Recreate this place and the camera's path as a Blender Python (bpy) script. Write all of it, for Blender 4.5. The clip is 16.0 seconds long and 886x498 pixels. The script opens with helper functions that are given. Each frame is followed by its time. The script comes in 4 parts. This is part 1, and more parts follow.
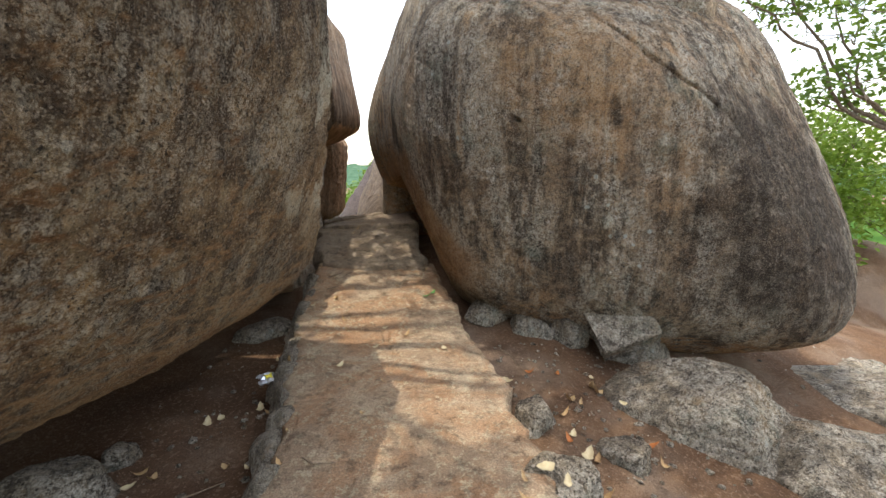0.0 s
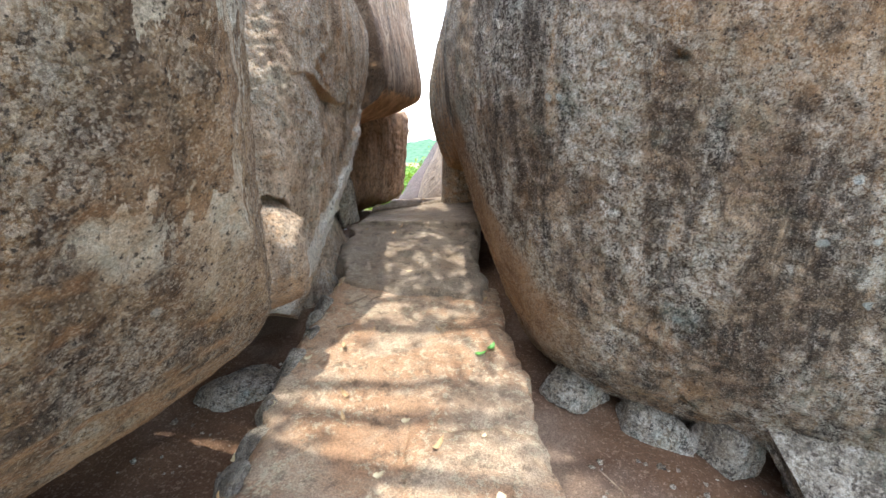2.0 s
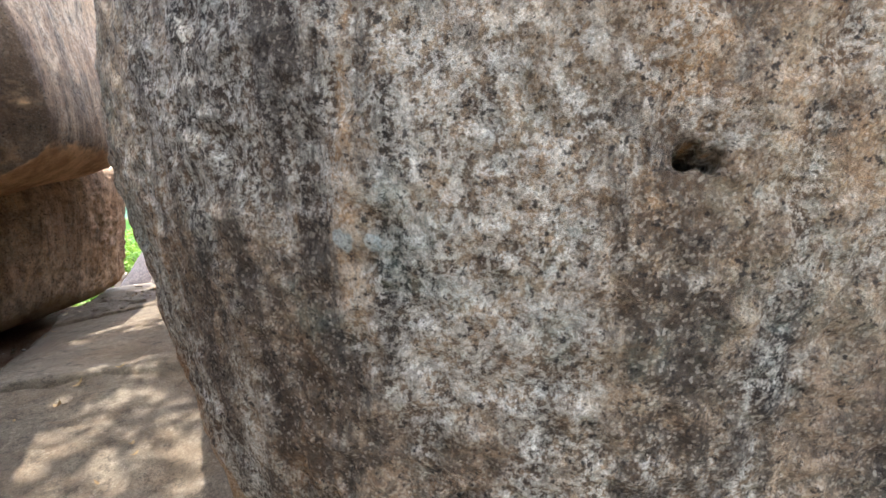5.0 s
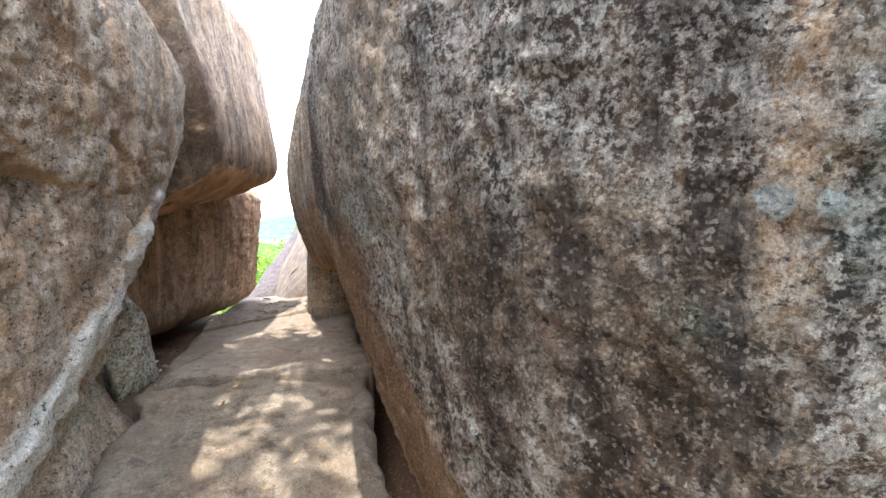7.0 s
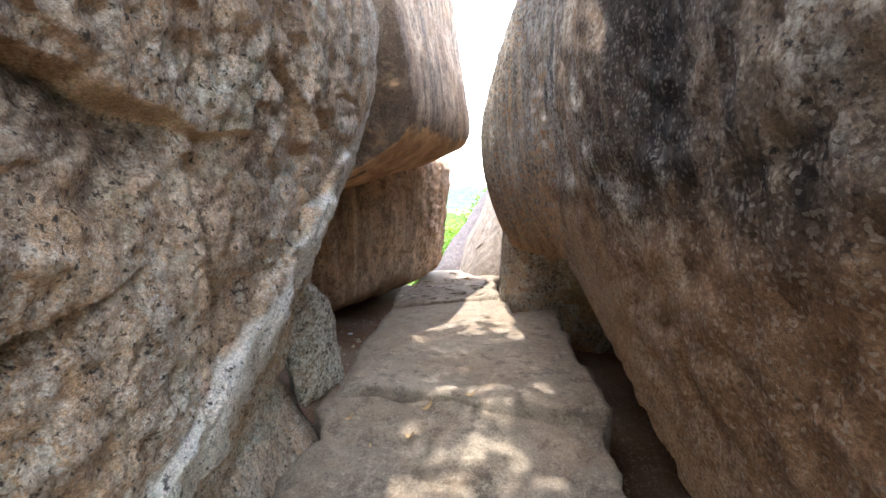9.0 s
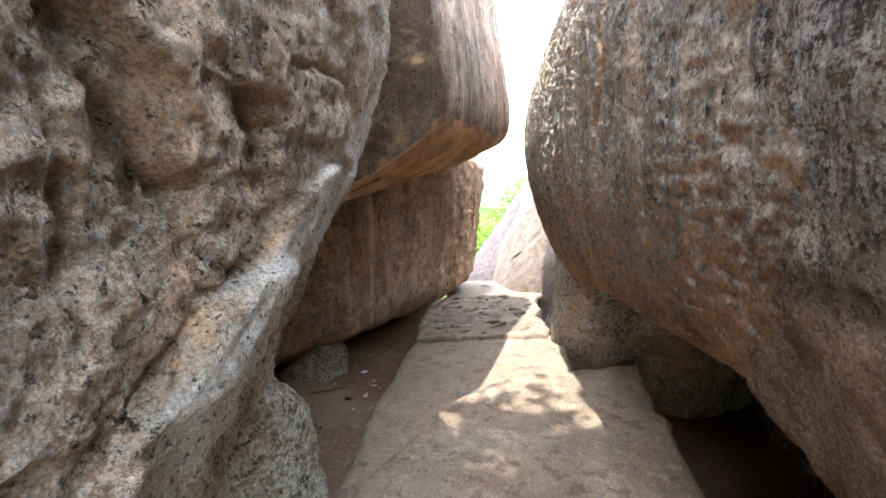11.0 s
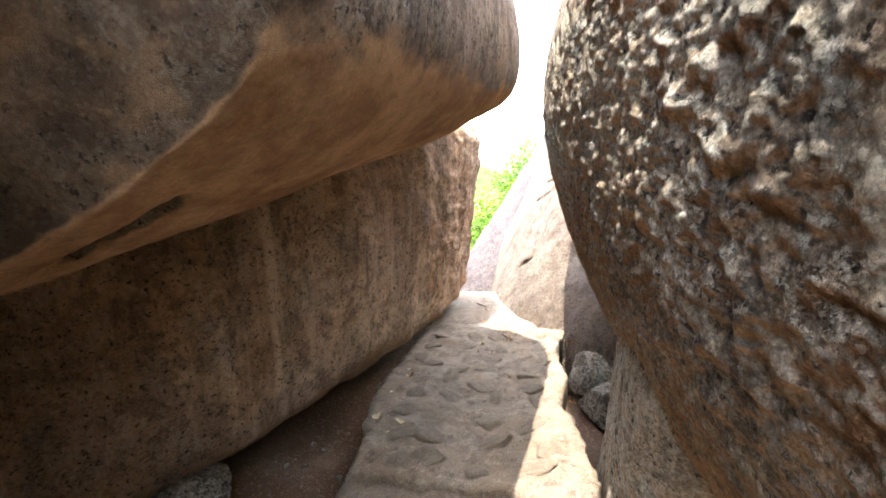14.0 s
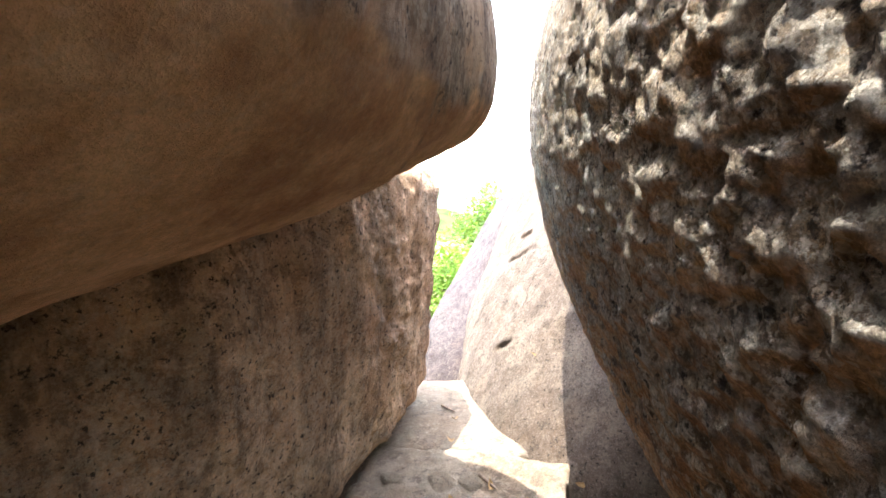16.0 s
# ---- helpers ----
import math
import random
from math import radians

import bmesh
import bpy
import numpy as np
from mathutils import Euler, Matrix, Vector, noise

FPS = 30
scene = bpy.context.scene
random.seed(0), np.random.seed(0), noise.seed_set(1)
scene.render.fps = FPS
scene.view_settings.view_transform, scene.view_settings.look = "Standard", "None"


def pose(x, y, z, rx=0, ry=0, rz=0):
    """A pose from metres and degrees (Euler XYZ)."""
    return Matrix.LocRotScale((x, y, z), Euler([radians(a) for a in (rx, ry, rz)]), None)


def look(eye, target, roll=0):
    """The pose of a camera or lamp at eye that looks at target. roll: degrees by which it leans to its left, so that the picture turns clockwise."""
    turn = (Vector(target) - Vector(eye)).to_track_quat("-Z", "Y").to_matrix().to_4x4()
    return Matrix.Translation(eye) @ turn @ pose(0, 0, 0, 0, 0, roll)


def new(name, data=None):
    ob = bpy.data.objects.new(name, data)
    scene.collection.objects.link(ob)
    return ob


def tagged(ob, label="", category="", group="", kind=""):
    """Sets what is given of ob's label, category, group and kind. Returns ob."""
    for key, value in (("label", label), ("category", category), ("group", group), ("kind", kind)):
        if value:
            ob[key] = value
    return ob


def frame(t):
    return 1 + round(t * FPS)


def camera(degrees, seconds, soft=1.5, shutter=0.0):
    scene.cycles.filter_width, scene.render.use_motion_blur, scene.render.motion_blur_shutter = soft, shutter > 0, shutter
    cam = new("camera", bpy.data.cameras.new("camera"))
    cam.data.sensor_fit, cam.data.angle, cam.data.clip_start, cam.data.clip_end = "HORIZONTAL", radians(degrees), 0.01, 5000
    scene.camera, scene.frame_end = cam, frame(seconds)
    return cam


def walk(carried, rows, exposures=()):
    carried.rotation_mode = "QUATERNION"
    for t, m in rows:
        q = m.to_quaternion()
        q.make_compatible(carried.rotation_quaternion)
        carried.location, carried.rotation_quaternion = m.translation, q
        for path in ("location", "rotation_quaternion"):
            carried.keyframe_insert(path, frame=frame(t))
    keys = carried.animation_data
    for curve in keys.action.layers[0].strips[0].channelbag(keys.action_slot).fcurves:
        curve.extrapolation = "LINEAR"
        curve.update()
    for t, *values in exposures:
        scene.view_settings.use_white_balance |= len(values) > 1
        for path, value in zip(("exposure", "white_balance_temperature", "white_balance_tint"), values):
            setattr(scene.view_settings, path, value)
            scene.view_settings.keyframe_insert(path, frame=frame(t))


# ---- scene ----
cam = camera(92.0, 16.0)
PATH = [
    (0.0, pose(0.000, 0.000, 1.162, 78.93, 0.06, 0.00)),
    (0.5, pose(0.037, 0.404, 1.172, 77.49, -0.12, 3.98)),
    (1.0, pose(0.022, 0.874, 1.101, 76.35, -0.26, 6.79)),
    (1.5, pose(0.032, 1.248, 1.118, 75.90, -0.42, 8.53)),
    (2.0, pose(0.001, 1.572, 1.192, 75.79, -0.57, 9.70)),
    (2.5, pose(-0.054, 1.836, 1.299, 75.83, -0.37, 9.73)),
    (3.0, pose(-0.048, 2.138, 1.339, 76.58, -0.51, 7.37)),
    (3.5, pose(0.030, 2.435, 1.402, 77.81, -0.75, 0.75)),
    (5.8, pose(0.045, 3.010, 1.456, 84.64, 0.27, -23.69)),
    (6.0, pose(0.001, 3.021, 1.443, 85.06, 0.32, -22.20)),
    (6.5, pose(-0.122, 3.059, 1.398, 85.63, 0.19, -16.35)),
    (7.0, pose(-0.291, 3.192, 1.358, 85.92, -0.60, -8.03)),
    (7.5, pose(-0.423, 3.320, 1.370, 85.33, -1.23, -0.09)),
    (8.0, pose(-0.507, 3.575, 1.318, 84.10, -1.27, 6.01)),
    (8.5, pose(-0.568, 3.875, 1.335, 82.73, -0.69, 11.64)),
    (11.0, pose(-0.953, 5.015, 1.480, 80.72, -0.53, 18.79)),
    (11.5, pose(-1.006, 5.330, 1.566, 80.37, -0.57, 18.99)),
    (12.0, pose(-1.052, 5.656, 1.602, 79.35, -0.61, 19.17)),
    (12.5, pose(-1.091, 5.908, 1.627, 78.03, -0.54, 19.33)),
    (13.0, pose(-1.183, 6.263, 1.555, 76.83, -0.49, 19.63)),
    (13.5, pose(-1.273, 6.600, 1.595, 76.21, -0.26, 19.60)),
    (14.0, pose(-1.330, 6.930, 1.645, 75.73, 0.06, 19.15)),
    (14.5, pose(-1.394, 7.199, 1.625, 75.77, 0.06, 18.50)),
    (15.0, pose(-1.475, 7.481, 1.627, 76.23, 0.23, 17.44)),
    (15.5, pose(-1.569, 7.841, 1.654, 78.11, 0.52, 15.71)),
    (16.0, pose(-1.618, 8.115, 1.698, 81.14, 0.55, 13.98)),
]
walk(cam, PATH, [(0.0, 1.55, 6500, 10), (0.5, 2.0, 6100, 10), (1.0, 2.35, 6000, 10), (2.5, 2.78, 5800, 10), (3.5, 2.87, 5850, 10), (6.0, 3.3, 5750, 10), (8.5, 3.52, 5700, 10), (11.0, 3.85, 5750, 10), (13.5, 4.1, 6000, 10), (16.0, 4.05, 5900, 10)])


# ---- world and light ----
SUN_EL, SUN_AZ = 82.0, 178.0      # azimuth: compass of the place, degrees counter-clockwise from +x
world = bpy.data.worlds.new("sky")
scene.world = world
world.use_nodes = True
wn = world.node_tree.nodes
sky = wn.new("ShaderNodeTexSky")
sky.sky_type, sky.sun_disc = "NISHITA", False
sky.sun_elevation, sky.sun_rotation = radians(SUN_EL), radians(90 - SUN_AZ)
sky.dust_density, sky.air_density = 2.2, 1.2
haze = wn.new("ShaderNodeMix")        # thin white haze over the whole sky
haze.data_type, haze.blend_type = "RGBA", "ADD"
haze.inputs[0].default_value, haze.inputs[7].default_value = 1.0, (2.6, 2.3, 1.9, 1)
world.node_tree.links.new(sky.outputs[0], haze.inputs[6])
world.node_tree.links.new(haze.outputs[2], wn["Background"].inputs[0])
wn["Background"].inputs[1].default_value = 0.15
sun = new("sun", bpy.data.lights.new("sun", "SUN"))
sun.data.energy, sun.data.angle, sun.data.color = 1.6, radians(0.53), (1.0, 0.93, 0.82)
sd = Vector((math.cos(radians(SUN_EL)) * math.cos(radians(SUN_AZ)), math.cos(radians(SUN_EL)) * math.sin(radians(SUN_AZ)), math.sin(radians(SUN_EL))))
sun.matrix_world = look(sd * 30, (0, 0, 0))


# ---- noise on arrays ----
def lattice(ix, iy, iz, seed):
    h = (ix * 374761393 + iy * 668265263 + iz * 3266489917 + seed * 974711) & 0xFFFFFFFF
    h = ((h ^ (h >> 13)) * 1274126177) & 0xFFFFFFFF
    h = ((h ^ (h >> 16)) * 2246822519) & 0xFFFFFFFF
    return ((h ^ (h >> 15)) & 0xFFFFFF) / float(0xFFFFFF) * 2 - 1


def vnoise(p, seed=0):
    i = np.floor(p).astype(np.int64)
    f = p - i
    u = f * f * f * (f * (f * 6 - 15) + 10)
    out = np.zeros(len(p))
    for dx in (0, 1):
        for dy in (0, 1):
            for dz in (0, 1):
                w = (u[:, 0] if dx else 1 - u[:, 0]) * (u[:, 1] if dy else 1 - u[:, 1]) * (u[:, 2] if dz else 1 - u[:, 2])
                out += w * lattice(i[:, 0] + dx, i[:, 1] + dy, i[:, 2] + dz, seed)
    return out


def fbm(p, freq, octaves=4, seed=0, gain=0.5, ridged=False):
    total, amp = np.zeros(len(p)), 1.0
    for o in range(octaves):
        n = vnoise(p * freq + 17.3 * o, seed + o)
        total += amp * ((1 - 2 * np.abs(n)) if ridged else n)
        freq, amp = freq * 2.03, amp * gain
    return total


def smooth(a, b, x):
    t = np.clip((x - a) / (b - a), 0, 1)
    return t * t * (3 - 2 * t)


# ---- mesh helpers ----
def mesh_of(name, verts, faces, material, flat=False):
    """A mesh from arrays of corners and of faces with one number of corners each."""
    me = bpy.data.meshes.new(name)
    verts, faces = np.asarray(verts, float), np.asarray(faces, np.int64)
    me.vertices.add(len(verts))
    me.vertices.foreach_set("co", verts.ravel())
    k = faces.shape[1]
    me.loops.add(faces.size)
    me.loops.foreach_set("vertex_index", faces.ravel())
    me.polygons.add(len(faces))
    me.polygons.foreach_set("loop_start", np.arange(0, faces.size, k))
    me.polygons.foreach_set("loop_total", np.full(len(faces), k))
    me.update(calc_edges=True)
    me.validate()
    me.polygons.foreach_set("use_smooth", np.full(len(me.polygons), not flat))
    me.materials.append(material)
    return me


def part(name, bm, material, parent, label=""):
    me = bpy.data.meshes.new(name)
    bm.normal_update()
    bm.to_mesh(me)
    bm.free()
    me.materials.append(material)
    ob = new(name, me)
    ob.parent = parent
    return tagged(ob, label)


def cube_sphere(n):
    """Directions and quads of a sphere made of six grids of n by n cells."""
    a = np.tan(np.linspace(-1, 1, n + 1) * math.pi / 4)
    u, v = np.meshgrid(a, a, indexing="ij")
    u, v, one = u.ravel(), v.ravel(), np.ones((n + 1) ** 2)
    sides = [(one, u, v), (-one, v, u), (v, one, u), (u, -one, v), (u, v, one), (v, u, -one)]
    pts = np.concatenate([np.stack(s, 1) for s in sides])
    i, j = np.meshgrid(np.arange(n), np.arange(n), indexing="ij")
    base = (i * (n + 1) + j).ravel()
    quad = np.stack([base, base + n + 1, base + n + 2, base + 1], 1)
    faces = np.concatenate([quad + k * (n + 1) ** 2 for k in range(6)])
    key = np.round(pts * 1e6).astype(np.int64)
    _, first, back = np.unique(key, axis=0, return_index=True, return_inverse=True)
    pts = pts[first]
    return pts / np.linalg.norm(pts, axis=1)[:, None], back.ravel()[faces]


def facing(az, el):
    az, el = radians(az), radians(el)
    return np.array([math.cos(el) * math.cos(az), math.cos(el) * math.sin(az), math.sin(el)])


def chop(dirs, r, c, place, normal, span):
    """Cuts a boulder by a flat fracture; span = (y where it fades in, y where it is full) or None."""
    n = np.array(normal, float) / np.linalg.norm(normal)
    lean = dirs @ n
    limit = ((np.array(place, float) - c) @ n) / np.maximum(lean, 1e-4)
    cut = np.where((lean > 1e-3) & (limit > 0), np.minimum(r, limit), r)
    if span:
        y = c[1] + dirs[:, 1] * r
        cut = r + (cut - r) * smooth(span[0], span[1], y)
    return cut


def along_line(pos, dirs, line):
    """Distance of each point from a polyline, seen along the boulder's radius, with the offset and the share of the way."""
    best, offset, share = np.full(len(pos), 9.0), np.zeros_like(pos), np.zeros(len(pos))
    for k, (a, b) in enumerate(zip(line, line[1:])):
        a, b = np.array(a, float), np.array(b, float)
        ab = b - a
        t = np.clip((pos - a) @ ab / (ab @ ab), 0, 1)
        off = pos - a - t[:, None] * ab
        deep = (off * dirs).sum(1)
        off = off - deep[:, None] * dirs
        d = np.where(np.abs(deep) < 0.35, np.linalg.norm(off, axis=1), 9.0)
        closer = d < best
        best = np.where(closer, d, best)
        offset[closer] = off[closer]
        share = np.where(closer, (k + t) / (len(line) - 1), share)
    return best, offset, share


def boulder_mesh(name, centre, planes, material, n=60, p=9, rough=(0.05, 0.9, 0.02, 4.0, 0.006, 16.0), ridged=False, cracks=(), pits=(), seed=1, toward=None, chops=(), steps=(), knobs=None):
    """A rounded boulder: the soft common core of some cut planes (azimuth, elevation, distance), roughened at three sizes,
    with flat fractures (place, normal, span), steps (line, lower side, depth, reach), cracks (two ends, width, depth),
    pits (place, radius, depth) and a knobbly weathered part (height, size, normal, from, to)."""
    dirs, faces = cube_sphere(n)
    if toward:      # finer on the side that faces the path
        dirs = dirs + toward[2] * facing(toward[0], toward[1])
        dirs /= np.linalg.norm(dirs, axis=1)[:, None]
    s = np.zeros(len(dirs))
    for az, el, d in planes:
        s += (np.maximum(dirs @ facing(az, el), 0) / d) ** p
    c = np.array(centre, float)
    r = s ** (-1 / p)
    for place, normal, span in chops:
        r = chop(dirs, r, c, place, normal, span)
    pos = c + dirs * r[:, None]
    a1, f1, a2, f2, a3, f3 = rough
    r = r + a1 * fbm(pos, f1, 3, seed) + a2 * fbm(pos, f2, 3, seed + 20, 0.55) + a3 * fbm(pos, f3, 3, seed + 40, 0.6, ridged)
    if knobs:
        height, size, normal, lo, hi = knobs
        rugged = smooth(lo, hi, pos @ np.array(normal) + 0.22 * fbm(pos, 1.6, 3, seed + 70))
        r = r + rugged * height * (fbm(pos, size, 3, seed + 71, 0.65) - 0.6 * np.abs(fbm(pos, 0.5 * size, 2, seed + 75, 0.5)))
    if cracks or steps:
        broken = fbm(pos, 7.0, 3, seed + 80)
        wob = pos + 0.022 * np.stack([fbm(pos, 3.0, 4, seed + 60 + k, 0.65) for k in range(3)], 1)
    for line, low, depth, reach in steps:
        d, off, t = along_line(wob, dirs, line)
        side = off @ (np.array(low, float) / np.linalg.norm(low))
        ends = np.sin(np.clip(t, 0.03, 0.97) * math.pi) ** 0.5
        near = np.clip(1 - d / reach, 0, 1) ** 1.3
        r = r - depth * ends * near * np.clip(side / 0.012, 0, 1) * (0.9 + 0.3 * broken)
    for a, b, width, depth in cracks:
        d, off, t = along_line(wob, dirs, (a, b))
        ends = np.sin(np.clip(t, 0.02, 0.98) * math.pi) ** 0.4
        r = r - 1.25 * depth * ends * np.exp(-(d / (0.55 * width)) ** 1.6) * (0.75 + 0.5 * broken)
    for q, width, depth in pits:
        off = pos - np.array(q)
        deep = (off * dirs).sum(1)
        d = np.where(np.abs(deep) < 0.3, np.linalg.norm(off - deep[:, None] * dirs, axis=1), 9.0)
        r = r - depth * np.exp(-(d / width) ** 4)
    pos = c + dirs * r[:, None]
    return mesh_of(name, pos, faces, material)


def boulder(label, centre, planes, material, category="boulder", name="boulder", group="", **more):
    ob = new(name, boulder_mesh(name, centre, planes, material, **more))
    return tagged(ob, label, category, group)


def stone(label, place, size, turn, material, seed, n=16, name="rock", category="rock", group="", blocky=14):
    """A small rock: size = (length, depth, height), resting with its middle at place."""
    rng = random.Random(seed)
    planes = []
    for az in range(0, 360, 60):
        planes.append((az + rng.uniform(-22, 22), rng.uniform(-10, 35), rng.uniform(0.78, 1.05)))
    planes += [(rng.uniform(0, 360), 58, rng.uniform(0.72, 0.95)), (rng.uniform(0, 360), 70, rng.uniform(0.75, 0.95)), (0, -90, 0.8)]
    dirs, faces = cube_sphere(n)
    s = np.zeros(len(dirs))
    for az, el, d in planes:
        s += (np.maximum(dirs @ facing(az, el), 0) / d) ** blocky
    pos = dirs * (s ** (-1 / blocky))[:, None]
    pos *= 1 + 0.05 * fbm(pos + seed, 1.6, 4, seed)[:, None] + 0.03 * fbm(pos + seed, 6.0, 4, seed + 8, 0.65)[:, None]
    pos = pos * (np.array(size) / 2)
    ob = new(name, mesh_of(name, pos, faces, material))
    ob.matrix_world = pose(*place, turn[0], turn[1], turn[2])
    return tagged(ob, label, category, group)


# ---- materials ----
class Nodes:
    """Short forms for building a node material."""

    def __init__(self, name):
        self.mat = bpy.data.materials.new(name)
        self.mat.use_nodes = True
        self.tree = self.mat.node_tree
        self.bsdf = self.tree.nodes["Principled BSDF"]
        self.where = self.tree.nodes.new("ShaderNodeTexCoord").outputs["Object"]

    def link(self, a, b):
        self.tree.links.new(a, b)

    def scaled(self, sx, sy, sz, turn=(0, 0, 0)):
        m = self.tree.nodes.new("ShaderNodeMapping")
        m.inputs["Scale"].default_value = (sx, sy, sz)
        m.inputs["Rotation"].default_value = [radians(a) for a in turn]
        self.link(self.where, m.inputs[0])
        return m.outputs[0]

    def noise(self, scale, detail=5, rough=0.55, at=None, warp=0.0):
        n = self.tree.nodes.new("ShaderNodeTexNoise")
        n.inputs["Scale"].default_value, n.inputs["Detail"].default_value = scale, detail
        n.inputs["Roughness"].default_value, n.inputs["Distortion"].default_value = rough, warp
        self.link(at or self.where, n.inputs["Vector"])
        return n.outputs["Fac"]

    def cells(self, scale, out="Distance", feature="F1", at=None, random_=1.0):
        n = self.tree.nodes.new("ShaderNodeTexVoronoi")
        n.feature = feature
        n.inputs["Scale"].default_value, n.inputs["Randomness"].default_value = scale, random_
        self.link(at or self.where, n.inputs["Vector"])
        return n.outputs[out]

    def ramp(self, fac, lo, hi, a=0.0, b=1.0):
        n = self.tree.nodes.new("ShaderNodeMapRange")
        n.interpolation_type = "SMOOTHSTEP"
        for k, v in zip((1, 2, 3, 4), (lo, hi, a, b)):
            n.inputs[k].default_value = v
        self.link(fac, n.inputs[0])
        return n.outputs[0]

    def math(self, op, a, b=0.5):
        n = self.tree.nodes.new("ShaderNodeMath")
        n.operation = op
        for k, v in ((0, a), (1, b)):
            if isinstance(v, (int, float)):
                n.inputs[k].default_value = v
            else:
                self.link(v, n.inputs[k])
        return n.outputs[0]

    def mix(self, fac, a, b, blend="MIX"):
        n = self.tree.nodes.new("ShaderNodeMix")
        n.data_type, n.blend_type = "RGBA", blend
        for k, v in ((0, fac), (6, a), (7, b)):
            if isinstance(v, (int, float)):
                n.inputs[k].default_value = v
            elif isinstance(v, tuple):
                n.inputs[k].default_value = (*v, 1)
            else:
                self.link(v, n.inputs[k])
        return n.outputs[2]

    def up(self):
        g = self.tree.nodes.new("ShaderNodeNewGeometry")
        s = self.tree.nodes.new("ShaderNodeSeparateXYZ")
        self.link(g.outputs["Normal"], s.inputs[0])
        return s.outputs[2]

    def beyond(self, normal, lo, hi, ragged=0.35):
        """1 past a slanting plane, with a ragged edge."""
        d = self.tree.nodes.new("ShaderNodeVectorMath")
        d.operation = "DOT_PRODUCT"
        self.link(self.where, d.inputs[0])
        d.inputs[1].default_value = normal
        return self.ramp(self.math("ADD", d.outputs["Value"], self.math("MULTIPLY", self.math("SUBTRACT", self.noise(2.2, 7, 0.68), 0.5), 2 * ragged)), lo, hi)

    def near(self, place, inner, outer):
        d = self.tree.nodes.new("ShaderNodeVectorMath")
        d.operation = "DISTANCE"
        self.link(self.where, d.inputs[0])
        d.inputs[1].default_value = place
        ragged = self.math("ADD", d.outputs["Value"], self.math("MULTIPLY", self.math("SUBTRACT", self.noise(2.5, 7, 0.7), 0.5), 1.4))
        return self.ramp(ragged, inner, outer, 1.0, 0.0)

    def deepened(self, colour, power, pivot):
        g = self.tree.nodes.new("ShaderNodeGamma")
        self.link(colour, g.inputs[0])
        g.inputs[1].default_value = power
        return self.mix(1.0, g.outputs[0], (pivot ** (1 - power),) * 3, "MULTIPLY")

    def random(self):
        return self.tree.nodes.new("ShaderNodeObjectInfo").outputs["Random"]

    def island(self):
        return self.tree.nodes.new("ShaderNodeNewGeometry").outputs["Random Per Island"]

    def bump(self, height, strength, distance, before=None):
        n = self.tree.nodes.new("ShaderNodeBump")
        n.inputs["Strength"].default_value, n.inputs["Distance"].default_value = strength, distance
        self.link(height, n.inputs["Height"])
        if before:
            self.link(before, n.inputs["Normal"])
        return n.outputs[0]

    def done(self, colour, rough=0.85, normal=None, specular=0.3):
        for value, key in ((colour, "Base Color"), (rough, "Roughness"), (specular, "Specular IOR Level")):
            if isinstance(value, tuple):
                self.bsdf.inputs[key].default_value = (*value, 1)
            elif isinstance(value, (int, float)):
                self.bsdf.inputs[key].default_value = value
            else:
                self.link(value, self.bsdf.inputs[key])
        if normal:
            self.link(normal, self.bsdf.inputs["Normal"])
        return self.mat


PLATES = (-0.72, 2.6, 1.35)     # middle of the pale lichen plates on the brown boulder


